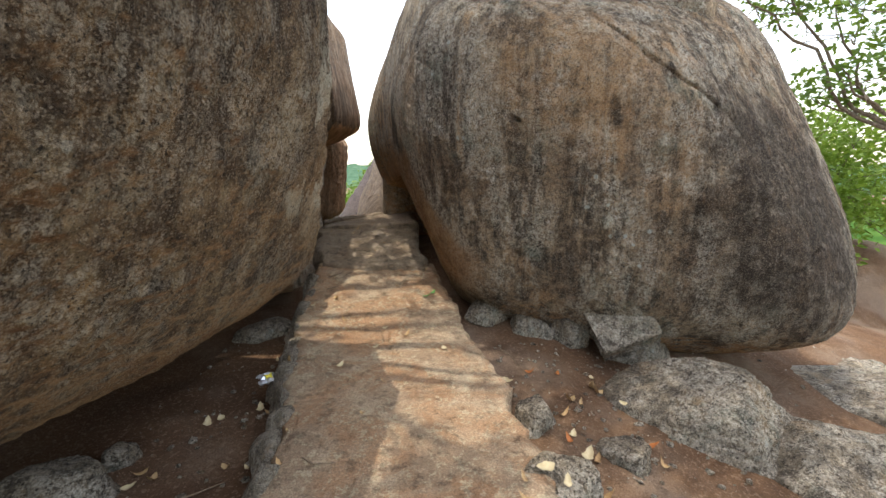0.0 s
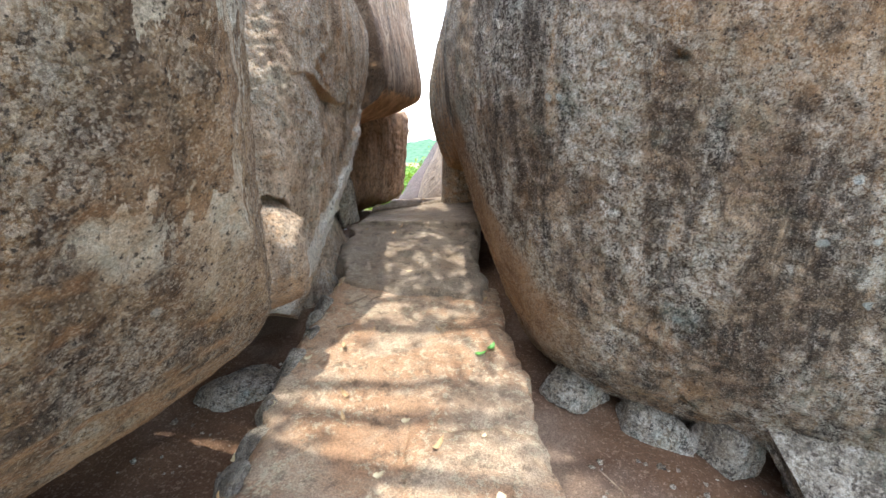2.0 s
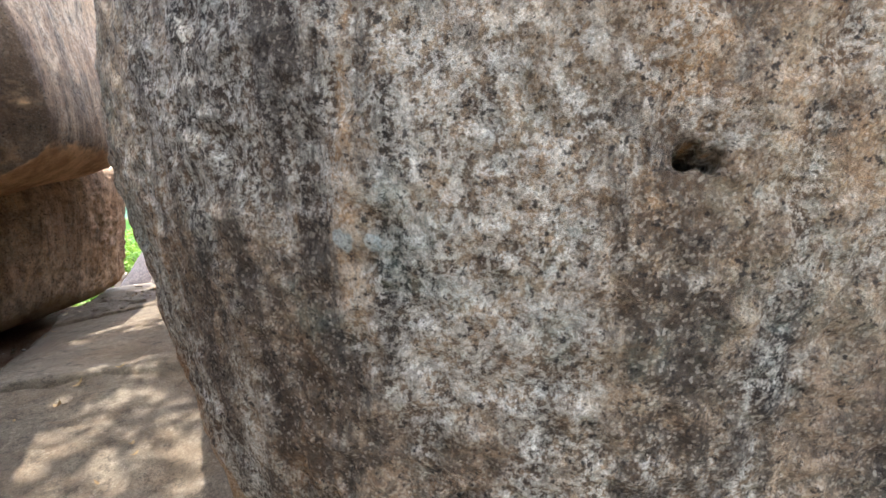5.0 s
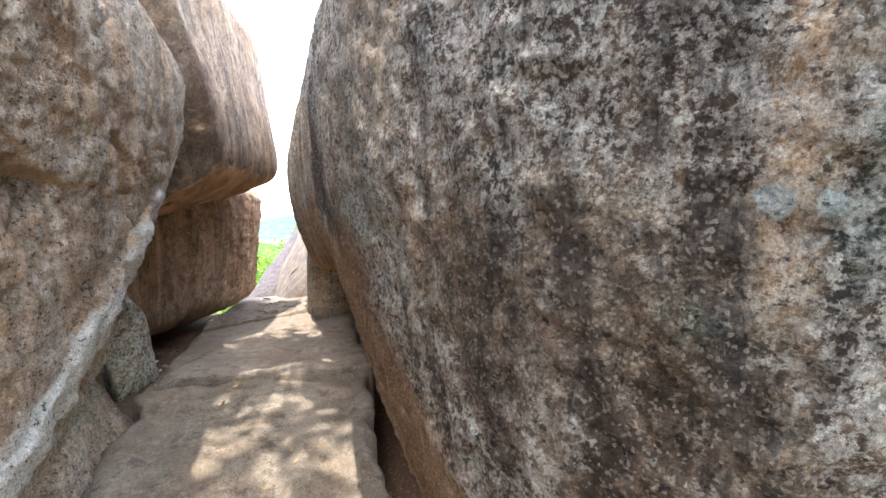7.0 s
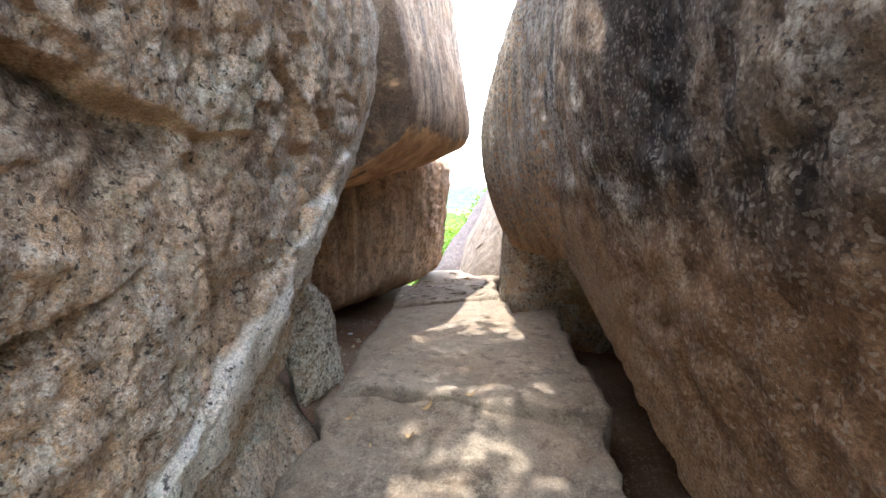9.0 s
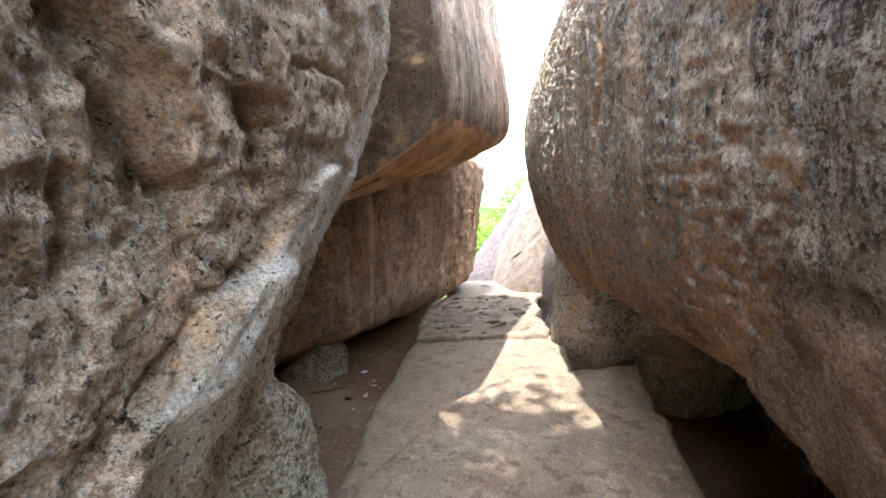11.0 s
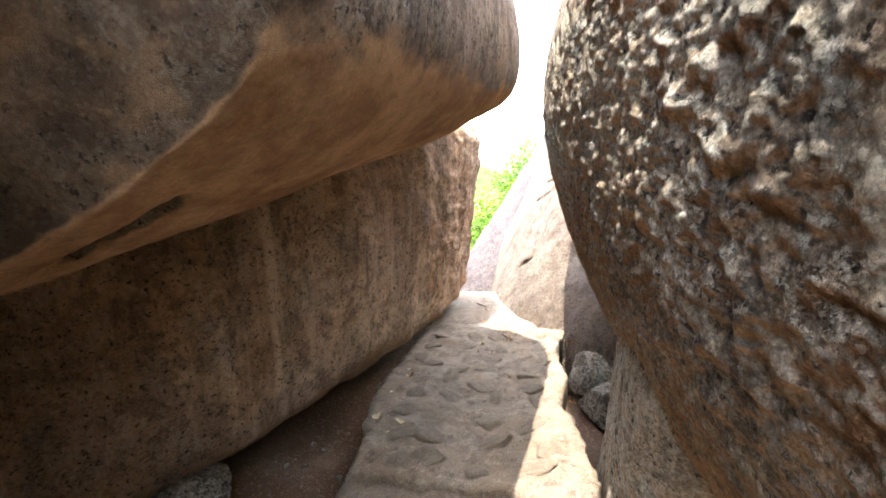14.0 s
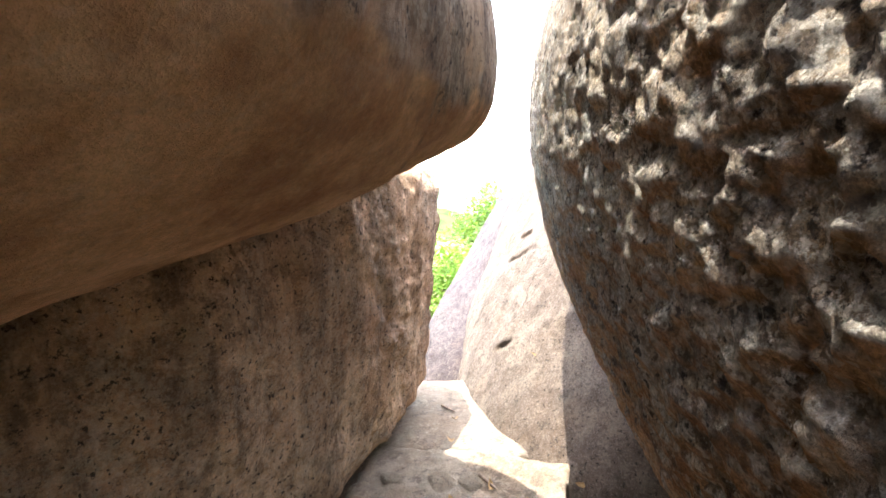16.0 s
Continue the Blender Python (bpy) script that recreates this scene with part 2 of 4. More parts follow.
def granite(name, pale, mid, dark, clean, streak=0.6, lichen=0.5, discs=0.5, green=0.15, under=(-0.45, -0.1), coarse=1.0, flow=(0, 0, 0), plates=0.0, dark_at=None, tan_at=None, grainy=1.0, bare_zone=(), dark_zone=(), pale_zone=()):
    """Weathered granite: mottled colour, dark run-off streaks, pale lichen crust, round lichen discs, bare ochre rock where it faces down."""
    m = Nodes(name)
    patches = m.ramp(m.noise(1.3, 6, 0.6, warp=0.6), 0.38, 0.66)
    colour = m.mix(patches, mid, pale)
    blotch = m.ramp(m.noise(8.0, 8, 0.72), 0.46, 0.58)
    colour = m.mix(m.math("MULTIPLY", blotch, 0.5), colour, dark)
    mottle = m.ramp(m.noise(17.0 * coarse, 10, 0.8), 0.49, 0.535)
    colour = m.mix(m.math("MULTIPLY", mottle, 0.5 * grainy), colour, tuple(0.7 * c for c in dark))
    band = m.ramp(m.noise(1.0, 6, 0.62, at=m.scaled(2.7, 2.7, 0.3, flow), warp=0.3), 0.5, 0.62)
    colour = m.mix(m.math("MULTIPLY", band, 0.85 * streak), colour, tuple(0.75 * c for c in dark))
    rust = m.ramp(m.noise(1.0, 6, 0.62, at=m.scaled(3.4, 3.4, 0.45, flow), warp=0.5), 0.53, 0.63)
    colour = m.mix(m.math("MULTIPLY", rust, 0.45 * grainy), colour, tuple(c * f for c, f in zip(pale, (1.15, 0.98, 0.78))))
    run = m.ramp(m.noise(1.0, 7, 0.66, at=m.scaled(9, 9, 0.55, flow), warp=0.35), 0.5, 0.62)
    broken = m.ramp(m.noise(4.0, 7, 0.7), 0.38, 0.56)
    colour = m.mix(m.math("MULTIPLY", m.math("MULTIPLY", run, broken), streak), colour, tuple(0.4 * c for c in dark))
    wash = m.ramp(m.noise(1.0, 7, 0.62, at=m.scaled(6, 6, 0.4, flow)), 0.53, 0.66)
    colour = m.mix(m.math("MULTIPLY", wash, 0.6), colour, pale)
    coarse_crust = m.ramp(m.noise(22.0 * coarse, 8, 0.7), 0.49, 0.53)
    fine_crust = m.ramp(m.noise(58.0 * coarse, 6, 0.7), 0.48, 0.55)
    crust = m.math("MULTIPLY", m.math("MAXIMUM", coarse_crust, m.math("MULTIPLY", fine_crust, 0.75)), m.ramp(fine_crust, 0.0, 1.0, 0.55, 1.0))
    where = m.ramp(m.math("ADD", m.noise(1.7, 7, 0.7), m.math("MULTIPLY", m.math("SUBTRACT", m.noise(1.0, 6, 0.65, at=m.scaled(7, 7, 0.6, flow)), 0.5), 0.7)), 0.4, 0.56, 0.15, 1.0)
    crusty = m.math("MULTIPLY", crust, m.math("MULTIPLY", where, lichen))
    colour = m.mix(crusty, colour, (0.62, 0.58, 0.5))
    over = m.ramp(m.noise(1.0, 8, 0.68, at=m.scaled(6.5, 6.5, 0.4, flow), warp=0.2), 0.5, 0.6)
    colour = m.mix(m.math("MULTIPLY", m.math("MULTIPLY", over, m.ramp(m.noise(13, 8, 0.75), 0.4, 0.52)), 0.8 * streak), colour, tuple(0.8 * c for c in dark))
    if plates:
        plate = m.math("MULTIPLY", m.ramp(m.noise(1.0, 7, 0.6, at=m.scaled(6.5, 6.5, 2.4), warp=0.2), 0.475, 0.485), m.near(PLATES, 0.3, 0.6))
        colour = m.mix(m.math("MULTIPLY", plate, plates), colour, m.mix(m.ramp(m.noise(20, 6, 0.7), 0.35, 0.65), (0.46, 0.43, 0.35), (0.6, 0.57, 0.48)))
    disc = m.ramp(m.math("ADD", m.cells(6.5), m.math("MULTIPLY", m.noise(30, 4), 0.2)), 0.21, 0.24, 1.0, 0.0)
    few = m.ramp(m.noise(1.1, 3, 0.5), 0.52, 0.6)
    colour = m.mix(m.math("MULTIPLY", m.math("MULTIPLY", disc, few), discs), colour, m.mix(m.noise(60, 4), (0.4, 0.42, 0.38), (0.62, 0.64, 0.6)))
    tint = m.ramp(m.noise(2.2, 8, 0.74), 0.54, 0.64)
    colour = m.mix(m.math("MULTIPLY", tint, green), colour, (0.22, 0.29, 0.25))
    up = m.up()
    bare = m.ramp(m.math("ADD", up, m.math("MULTIPLY", m.math("SUBTRACT", m.noise(2.6, 8, 0.7), 0.5), 0.9)), under[0], under[1], 1.0, 0.0)
    tan = m.mix(m.ramp(m.noise(3.2, 8, 0.7), 0.35, 0.68), clean, tuple(c * f for c, f in zip(clean, (0.58, 0.5, 0.45))))
    if bare_zone:       # freshly broken rock without lichen
        part_of = 1.0
        for z in bare_zone:
            part_of = m.math("MULTIPLY", m.beyond(*z), part_of)
        bare = m.math("MAXIMUM", bare, m.math("MULTIPLY", part_of, 0.65))
    colour = m.mix(bare, colour, tan)
    if pale_zone:       # thick pale lichen crust
        part_of = m.ramp(m.noise(9, 8, 0.75), 0.4, 0.52, 0.5, 1.0)
        for z in pale_zone:
            part_of = m.math("MULTIPLY", m.beyond(*z), part_of)
        colour = m.mix(part_of, colour, (0.66, 0.62, 0.55))
    # blotchy darker colour past the given planes, left off faces that look down
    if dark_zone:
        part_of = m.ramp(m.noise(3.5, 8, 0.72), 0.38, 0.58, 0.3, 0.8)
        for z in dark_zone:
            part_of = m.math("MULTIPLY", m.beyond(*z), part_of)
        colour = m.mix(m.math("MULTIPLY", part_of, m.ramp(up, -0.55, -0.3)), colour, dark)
    # darker colour within a ragged radius of one place
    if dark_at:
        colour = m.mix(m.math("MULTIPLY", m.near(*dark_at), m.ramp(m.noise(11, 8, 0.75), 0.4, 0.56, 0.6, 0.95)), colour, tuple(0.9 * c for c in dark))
    if tan_at:
        colour = m.mix(m.math("MULTIPLY", m.near(*tan_at), m.ramp(m.noise(9, 8, 0.75), 0.42, 0.54, 0.1, 0.5)), colour, clean)
    grain = m.noise(70.0 * coarse, 7, 0.82)
    colour = m.mix(m.ramp(grain, 0.47, 0.55, 0.0, 0.42 * grainy), colour, m.mix(0.6, colour, (0.02, 0.017, 0.013)))
    fine = m.noise(165.0 * coarse, 4, 0.7)
    colour = m.mix(m.ramp(fine, 0.46, 0.53, 0.0, 0.35 * grainy), colour, m.mix(0.6, colour, (0.015, 0.012, 0.009)))
    sparkle = m.ramp(m.cells(130.0 * coarse, "Color"), 0.7, 0.8)
    colour = m.mix(m.math("MULTIPLY", sparkle, 0.35 * grainy), colour, (0.52, 0.47, 0.39))
    speck = m.ramp(m.math("ADD", m.cells(34.0 * coarse), m.math("MULTIPLY", m.noise(70, 4), 0.2)), 0.2, 0.3, 1.0, 0.0)
    colour = m.mix(m.math("MULTIPLY", speck, 0.3 * grainy), colour, (0.04, 0.03, 0.022))
    # shade of small pits painted as dark spots; the bumps don't follow them
    pit_shade = m.ramp(m.noise(42.0 * coarse, 6, 0.7), 0.36, 0.44, 1.0, 0.0)
    colour = m.mix(m.math("MULTIPLY", pit_shade, m.math("MULTIPLY", m.math("SUBTRACT", 1.0, bare), 0.8)), colour, (0.03, 0.023, 0.017))
    n0 = m.bump(m.noise(coarse, 10, 0.75, at=m.scaled(8, 8, 14)), 0.9, 0.03)
    n1 = m.bump(m.noise(26.0 * coarse, 10, 0.8), 1.0, 0.035, n0)
    n2 = m.bump(grain, 0.9, 0.01, n1)
    n3 = m.bump(fine, 0.8, 0.004, m.bump(crusty, 0.7, 0.014, n2))
    return m.done(m.deepened(colour, 1.4, 0.3), m.ramp(grain, 0.3, 0.7, 0.78, 0.95), n3, 0.2)


ROCK_L1 = granite("brown_weathered_granite", (0.4, 0.315, 0.205), (0.28, 0.196, 0.115), (0.1, 0.068, 0.043), (0.48, 0.34, 0.21), 0.75, 0.5, 0.4, 0.1, (-0.8, -0.45), 1.3, plates=0.95, tan_at=((-0.75, 2.7, 1.2), 0.2, 0.7))
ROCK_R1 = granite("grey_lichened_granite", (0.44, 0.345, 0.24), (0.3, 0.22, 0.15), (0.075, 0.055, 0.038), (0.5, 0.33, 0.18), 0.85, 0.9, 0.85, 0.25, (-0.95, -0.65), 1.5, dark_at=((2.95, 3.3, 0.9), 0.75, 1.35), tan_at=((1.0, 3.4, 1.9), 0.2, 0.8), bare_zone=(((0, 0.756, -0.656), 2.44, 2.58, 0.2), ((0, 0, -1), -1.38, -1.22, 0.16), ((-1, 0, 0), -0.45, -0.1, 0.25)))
ROCK_L2 = granite("tan_grey_granite", (0.62, 0.5, 0.37), (0.52, 0.39, 0.27), (0.24, 0.17, 0.115), (0.58, 0.44, 0.3), 0.45, 0.8, 0.3, 0.22, (-0.7, -0.3), 1.3, pale_zone=(((0, 0.52, -0.855), 1.84, 1.88, 0.1), ((0, -0.52, 0.855), -2.2, -2.12, 0.14)))
ROCK_R2 = granite("rough_grey_granite", (0.58, 0.48, 0.35), (0.45, 0.36, 0.26), (0.15, 0.115, 0.085), (0.58, 0.395, 0.23), 0.55, 0.8, 0.25, 0.15, (-0.46, -0.08), 0.8)
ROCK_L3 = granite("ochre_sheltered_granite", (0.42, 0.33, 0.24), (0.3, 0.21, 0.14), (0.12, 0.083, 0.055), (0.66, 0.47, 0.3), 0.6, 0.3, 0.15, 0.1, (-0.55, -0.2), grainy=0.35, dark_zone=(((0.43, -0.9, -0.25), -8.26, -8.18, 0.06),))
ROCK_L4 = granite("dark_brown_granite", (0.6, 0.45, 0.31), (0.43, 0.3, 0.2), (0.13, 0.087, 0.055), (0.42, 0.3, 0.18), 0.3, 0.3, 0.1, 0.1, (-0.6, -0.2), grainy=0.4)
ROCK_R3 = granite("pale_bare_granite", (0.22, 0.18, 0.14), (0.175, 0.14, 0.11), (0.11, 0.085, 0.065), (0.25, 0.27, 0.2), 0.3, 0.08, 0.05, 0.05, (-0.7, -0.3), grainy=0.4)
ROCK_R4 = granite("mauve_grey_granite", (0.13, 0.105, 0.099), (0.1, 0.08, 0.076), (0.07, 0.056, 0.053), (0.3, 0.24, 0.19), 0.3, 0.08, 0.05, 0.05, (-0.7, -0.3), grainy=0.4)
ROCK_SMALL = granite("loose_grey_granite", (0.38, 0.335, 0.265), (0.26, 0.22, 0.165), (0.09, 0.075, 0.06), (0.3, 0.22, 0.15), 0.3, 0.8, 0.5, 0.25, (-0.8, -0.5))


def paved(name, pale, mid, dirt, dirty=0.55):
    m = Nodes(name)
    colour = m.mix(m.ramp(m.noise(3.0, 9, 0.72, warp=0.4), 0.42, 0.58), mid, pale)
    stain = m.ramp(m.noise(1.6, 9, 0.7, warp=0.8), 0.43, 0.57)
    colour = m.mix(m.math("MULTIPLY", stain, dirty), colour, dirt)
    chips = m.ramp(m.noise(24.0, 8, 0.75), 0.52, 0.56)
    colour = m.mix(m.math("MULTIPLY", chips, m.ramp(m.noise(4.0, 6, 0.7), 0.42, 0.55, 0.1, 0.65)), colour, tuple(min(0.5, 1.3 * c) for c in pale))
    worn = m.ramp(m.noise(10.0, 9, 0.78), 0.53, 0.59)
    colour = m.mix(m.math("MULTIPLY", worn, 0.55), colour, tuple(0.35 * c for c in mid))
    grain = m.noise(90.0, 6, 0.8)
    colour = m.mix(m.ramp(grain, 0.46, 0.56, 0.0, 0.55), colour, m.mix(0.6, colour, (0.03, 0.022, 0.015)))
    fine = m.noise(170.0, 4, 0.7)
    colour = m.mix(m.ramp(fine, 0.46, 0.54, 0.0, 0.4), colour, m.mix(0.6, colour, (0.03, 0.022, 0.015)))
    grit = m.ramp(m.cells(55.0), 0.12, 0.2, 1.0, 0.0)
    colour = m.mix(m.math("MULTIPLY", grit, 0.35), colour, (0.1, 0.075, 0.05))
    n0 = m.bump(m.noise(7.0, 9, 0.75), 0.6, 0.04)
    n1 = m.bump(m.noise(22.0, 9, 0.78), 0.8, 0.02, n0)
    return m.done(colour, 0.9, m.bump(grain, 0.8, 0.006, n1), 0.2)


CAUSEWAY = paved("earth_stained_concrete", (0.44, 0.33, 0.215), (0.31, 0.215, 0.135), (0.34, 0.175, 0.08), 0.65)
SLAB_ROUGH = paved("worn_granite_slab", (0.28, 0.225, 0.16), (0.21, 0.163, 0.113), (0.24, 0.155, 0.085), 0.4)
SLAB_SMOOTH = paved("trodden_cement", (0.26, 0.21, 0.15), (0.22, 0.172, 0.12), (0.24, 0.155, 0.09), 0.35)


def soil(name):
    m = Nodes(name)
    colour = m.mix(m.ramp(m.noise(1.4, 6, 0.6), 0.35, 0.65), (0.11, 0.06, 0.033), (0.165, 0.094, 0.05))
    colour = m.mix(m.math("MULTIPLY", m.ramp(m.noise(14, 6, 0.7), 0.5, 0.62), 0.5), colour, (0.12, 0.07, 0.04))
    colour = m.mix(m.math("MULTIPLY", m.ramp(m.cells(45.0), 0.1, 0.22, 1.0, 0.0), 0.6), colour, (0.34, 0.27, 0.2))
    far = m.ramp(m.noise(0.5, 5, 0.6), 0.45, 0.6)
    colour = m.mix(m.math("MULTIPLY", far, 0.35), colour, (0.36, 0.29, 0.22))
    grit = m.ramp(m.noise(120, 5, 0.8), 0.45, 0.58)
    colour = m.mix(m.math("MULTIPLY", grit, 0.6), colour, m.mix(0.7, colour, (0.03, 0.018, 0.01)))
    pale = m.ramp(m.noise(38, 7, 0.75), 0.54, 0.6)
    colour = m.mix(m.math("MULTIPLY", pale, 0.55), colour, (0.3, 0.21, 0.14))
    n = m.bump(m.noise(60, 7, 0.8), 0.9, 0.015, m.bump(m.noise(14, 8, 0.75), 0.7, 0.04))
    return m.done(colour, 0.95, n, 0.1)


SOIL = soil("red_brown_soil")


def plain(name, colour, other, scale=20.0, rough=0.8, metal=0.0, specular=0.3):
    m = Nodes(name)
    c = m.mix(m.ramp(m.noise(scale, 5, 0.6), 0.35, 0.65), colour, other)
    m.bsdf.inputs["Metallic"].default_value = metal
    return m.done(c, rough, m.bump(m.noise(scale * 3, 4), 0.3, 0.003), specular)


BARK = plain("grey_brown_bark", (0.2, 0.16, 0.12), (0.11, 0.085, 0.06), 18.0, 0.9)
TWIG = plain("dry_twig", (0.22, 0.16, 0.1), (0.13, 0.09, 0.06), 40.0, 0.85)
FOIL = plain("crumpled_foil", (0.7, 0.72, 0.75), (0.5, 0.52, 0.56), 30.0, 0.28, 0.9)
FOIL_PRINT = plain("yellow_print", (0.75, 0.62, 0.05), (0.6, 0.55, 0.06), 30.0, 0.5)
LEAF_DRY = plain("dry_leaf", (0.36, 0.25, 0.12), (0.22, 0.12, 0.05), 25.0, 0.8)
LEAF_PALE = plain("pale_dead_leaf", (0.48, 0.4, 0.24), (0.38, 0.3, 0.16), 25.0, 0.8)
LEAF_RUST = plain("rust_dead_leaf", (0.42, 0.15, 0.04), (0.26, 0.09, 0.03), 25.0, 0.8)
LEAF_FRESH = plain("fresh_fallen_leaf", (0.09, 0.24, 0.04), (0.05, 0.15, 0.03), 25.0, 0.5)
POST = plain("lichened_granite_post", (0.4, 0.35, 0.27), (0.3, 0.24, 0.17), 14.0, 0.9)


def foliage(name, dark, light):
    m = Nodes(name)
    colour = m.mix(m.island(), dark, light)
    m.done(colour, 0.55, None, 0.35)
    glow = m.tree.nodes.new("ShaderNodeBsdfTranslucent")
    m.link(m.mix(0.35, colour, (0.3, 0.4, 0.03)), glow.inputs[0])
    both = m.tree.nodes.new("ShaderNodeMixShader")
    both.inputs[0].default_value = 0.45
    m.link(m.bsdf.outputs[0], both.inputs[1])
    m.link(glow.outputs[0], both.inputs[2])
    m.link(both.outputs[0], m.tree.nodes["Material Output"].inputs["Surface"])
    return m.mat


LEAVES = foliage("green_leaves", (0.05, 0.1, 0.02), (0.14, 0.23, 0.045))
LEAVES_BRIGHT = foliage("yellow_green_leaves", (0.09, 0.17, 0.02), (0.2, 0.31, 0.05))


# ---- the ground ----
def ground_z(x, y):
    z = np.interp(y, (-6, 3.0, 4.5, 5.6, 7.6, 9, 10.5, 12, 14, 18, 24), (-0.45, -0.42, -0.32, -0.12, -0.12, -0.28, -0.4, -0.55, -1.3, -3.4, -7.0))
    z = z - 0.24 * np.maximum(0, x - 0.9) * smooth(11, 8, y) - 0.1 * np.maximum(0, -4.0 - x)
    z = z - 0.1 * smooth(-1.6, -2.4, x) * smooth(6, 7, y) * smooth(10, 9, y)
    r = np.hypot(x + 0.8, y - 5)
    return z - 0.22 * np.maximum(0, r - 9) * smooth(9, 20, r)


def ground_far(x, y):
    r = np.hypot(x + 0.8, y - 5)
    return np.maximum(ground_z(x, y), -34.0 + 0 * r)


radii = np.concatenate([np.linspace(0.05, 9, 150), 9 * np.exp(np.linspace(0.03, math.log(4200 / 9.0), 70))])
turns = np.linspace(0, 2 * math.pi, 361)[:-1]
rr, aa = np.meshgrid(radii, turns, indexing="ij")
gx, gy = (-0.8 + rr * np.cos(aa)).ravel(), (5 + rr * np.sin(aa)).ravel()
gz = ground_far(gx, gy)
gp = np.stack([gx, gy, gz * 0], 1)
near = smooth(40, 8, rr.ravel())
gz = gz + near * (0.035 * fbm(gp, 0.9, 4, 5) + 0.014 * fbm(gp, 5, 3, 9)) + (1 - near) * 1.2 * fbm(gp, 0.05, 3, 11)
i, j = np.meshgrid(np.arange(len(radii) - 1), np.arange(360), indexing="ij")
a0, a1 = (i * 360 + j).ravel(), (i * 360 + (j + 1) % 360).ravel()
tagged(new("ground", mesh_of("ground", np.stack([gx, gy, gz], 1), np.stack([a0, a0 + 360, a1 + 360, a1], 1), SOIL)),
       "red-brown dusty soil with grit between the boulders", "ground", kind="structure")


# ---- the paving ----
def slab(name, label, stations, thick, material, step=0.03, relief=0.012, edge=0.03, seed=3, category="paving slab"):
    """A slab lofted through (left, right) pairs of top points, with a ragged edge and an uneven top."""
    lefts, rights = np.array([s[0] for s in stations], float), np.array([s[1] for s in stations], float)
    along = np.concatenate([[0], np.cumsum(np.linalg.norm(np.diff((lefts + rights) / 2, axis=0), axis=1))])
    nv = max(4, int(along[-1] / step))
    nu = max(4, int(np.linalg.norm(lefts - rights, axis=1).mean() / step))
    s = np.linspace(0, along[-1], nv + 1)
    L = np.stack([np.interp(s, along, lefts[:, k]) for k in range(3)], 1)
    R = np.stack([np.interp(s, along, rights[:, k]) for k in range(3)], 1)
    u = np.linspace(0, 1, nu + 1)
    top = (L[:, None, :] * (1 - u)[None, :, None] + R[:, None, :] * u[None, :, None]).reshape(-1, 3)
    us, vs = np.tile(u, nv + 1), np.repeat(np.linspace(0, 1, nv + 1), nu + 1)
    flat = top * (1, 1, 0)
    rim = np.minimum(np.minimum(us, 1 - us) * nu, np.minimum(vs, 1 - vs) * nv)
    jag = np.stack([fbm(flat, 3.5, 4, seed + 3, 0.65), fbm(flat, 3.5, 4, seed + 4, 0.65), 0 * us], 1)
    top = top + edge * jag * np.clip(1 - rim / 5, 0, 1)[:, None]
    top[:, 2] += relief * fbm(flat, 1.7, 5, seed, 0.62) + 0.3 * relief * fbm(flat, 14, 3, seed + 9) - 0.018 * np.clip(1 - rim / 2, 0, 1) ** 2
    idx = np.arange((nv + 1) * (nu + 1)).reshape(nv + 1, nu + 1)
    ring = np.concatenate([idx[0, :-1], idx[:-1, -1], idx[-1, :0:-1], idx[:0:-1, 0]])
    low = top[ring].copy()
    low[:, 2] -= thick * (1 + 0.15 * fbm(low, 4, 2, seed))
    mid = (top[ring] + low) / 2
    mid[:, :2] += 0.02 * np.stack([fbm(mid, 7, 3, seed + 6), fbm(mid, 7, 3, seed + 7)], 1)
    n0, k = len(top), len(ring)
    quads = np.stack([idx[:-1, :-1], idx[:-1, 1:], idx[1:, 1:], idx[1:, :-1]], -1).reshape(-1, 4)
    q, w = np.arange(k), (np.arange(k) + 1) % k
    side = np.concatenate([np.stack([ring[q], n0 + q, n0 + w, ring[w]], 1), np.stack([n0 + q, n0 + k + q, n0 + k + w, n0 + w], 1)])
    ob = new(name, mesh_of(name, np.concatenate([top, mid, low]), np.concatenate([quads, side]), material))
    return tagged(ob, label, category)


causeway = slab("causeway", "earth-stained rough concrete causeway between boulders", [
    ((-0.35, -2.5, -0.22), (0.95, -2.5, -0.22)), ((-0.79, 1.55, -0.2), (0.46, 1.6, -0.2)), ((-0.97, 2.34, -0.2), (0.4, 2.5, -0.2)),
    ((-1.18, 3.18, -0.19), (0.22, 3.27, -0.21)), ((-1.36, 4.16, -0.05), (0.0, 4.2, -0.06)), ((-1.45, 4.95, 0.03), (-0.15, 4.95, 0.03))],
    0.3, CAUSEWAY, 0.025, 0.007, 0.05, 3, "causeway")
rng = random.Random(31)
COURSES = ((0.6, 1.15), (1.15, 1.72), (1.72, 2.3), (2.3, 2.86), (2.86, 3.4), (3.4, 3.95), (3.95, 4.5), (4.5, 4.92))


def on_causeway(u, y):
    ys = (-2.5, 1.58, 2.42, 3.22, 4.18, 4.95)
    left = float(np.interp(y, ys, (-0.35, -0.79, -0.97, -1.18, -1.36, -1.45)))
    right = float(np.interp(y, ys, (0.95, 0.46, 0.4, 0.22, 0.0, -0.15)))
    return (left + (right - left) * u, y, float(np.interp(y, ys, (-0.22, -0.2, -0.2, -0.2, -0.055, 0.03))) + 0.008)


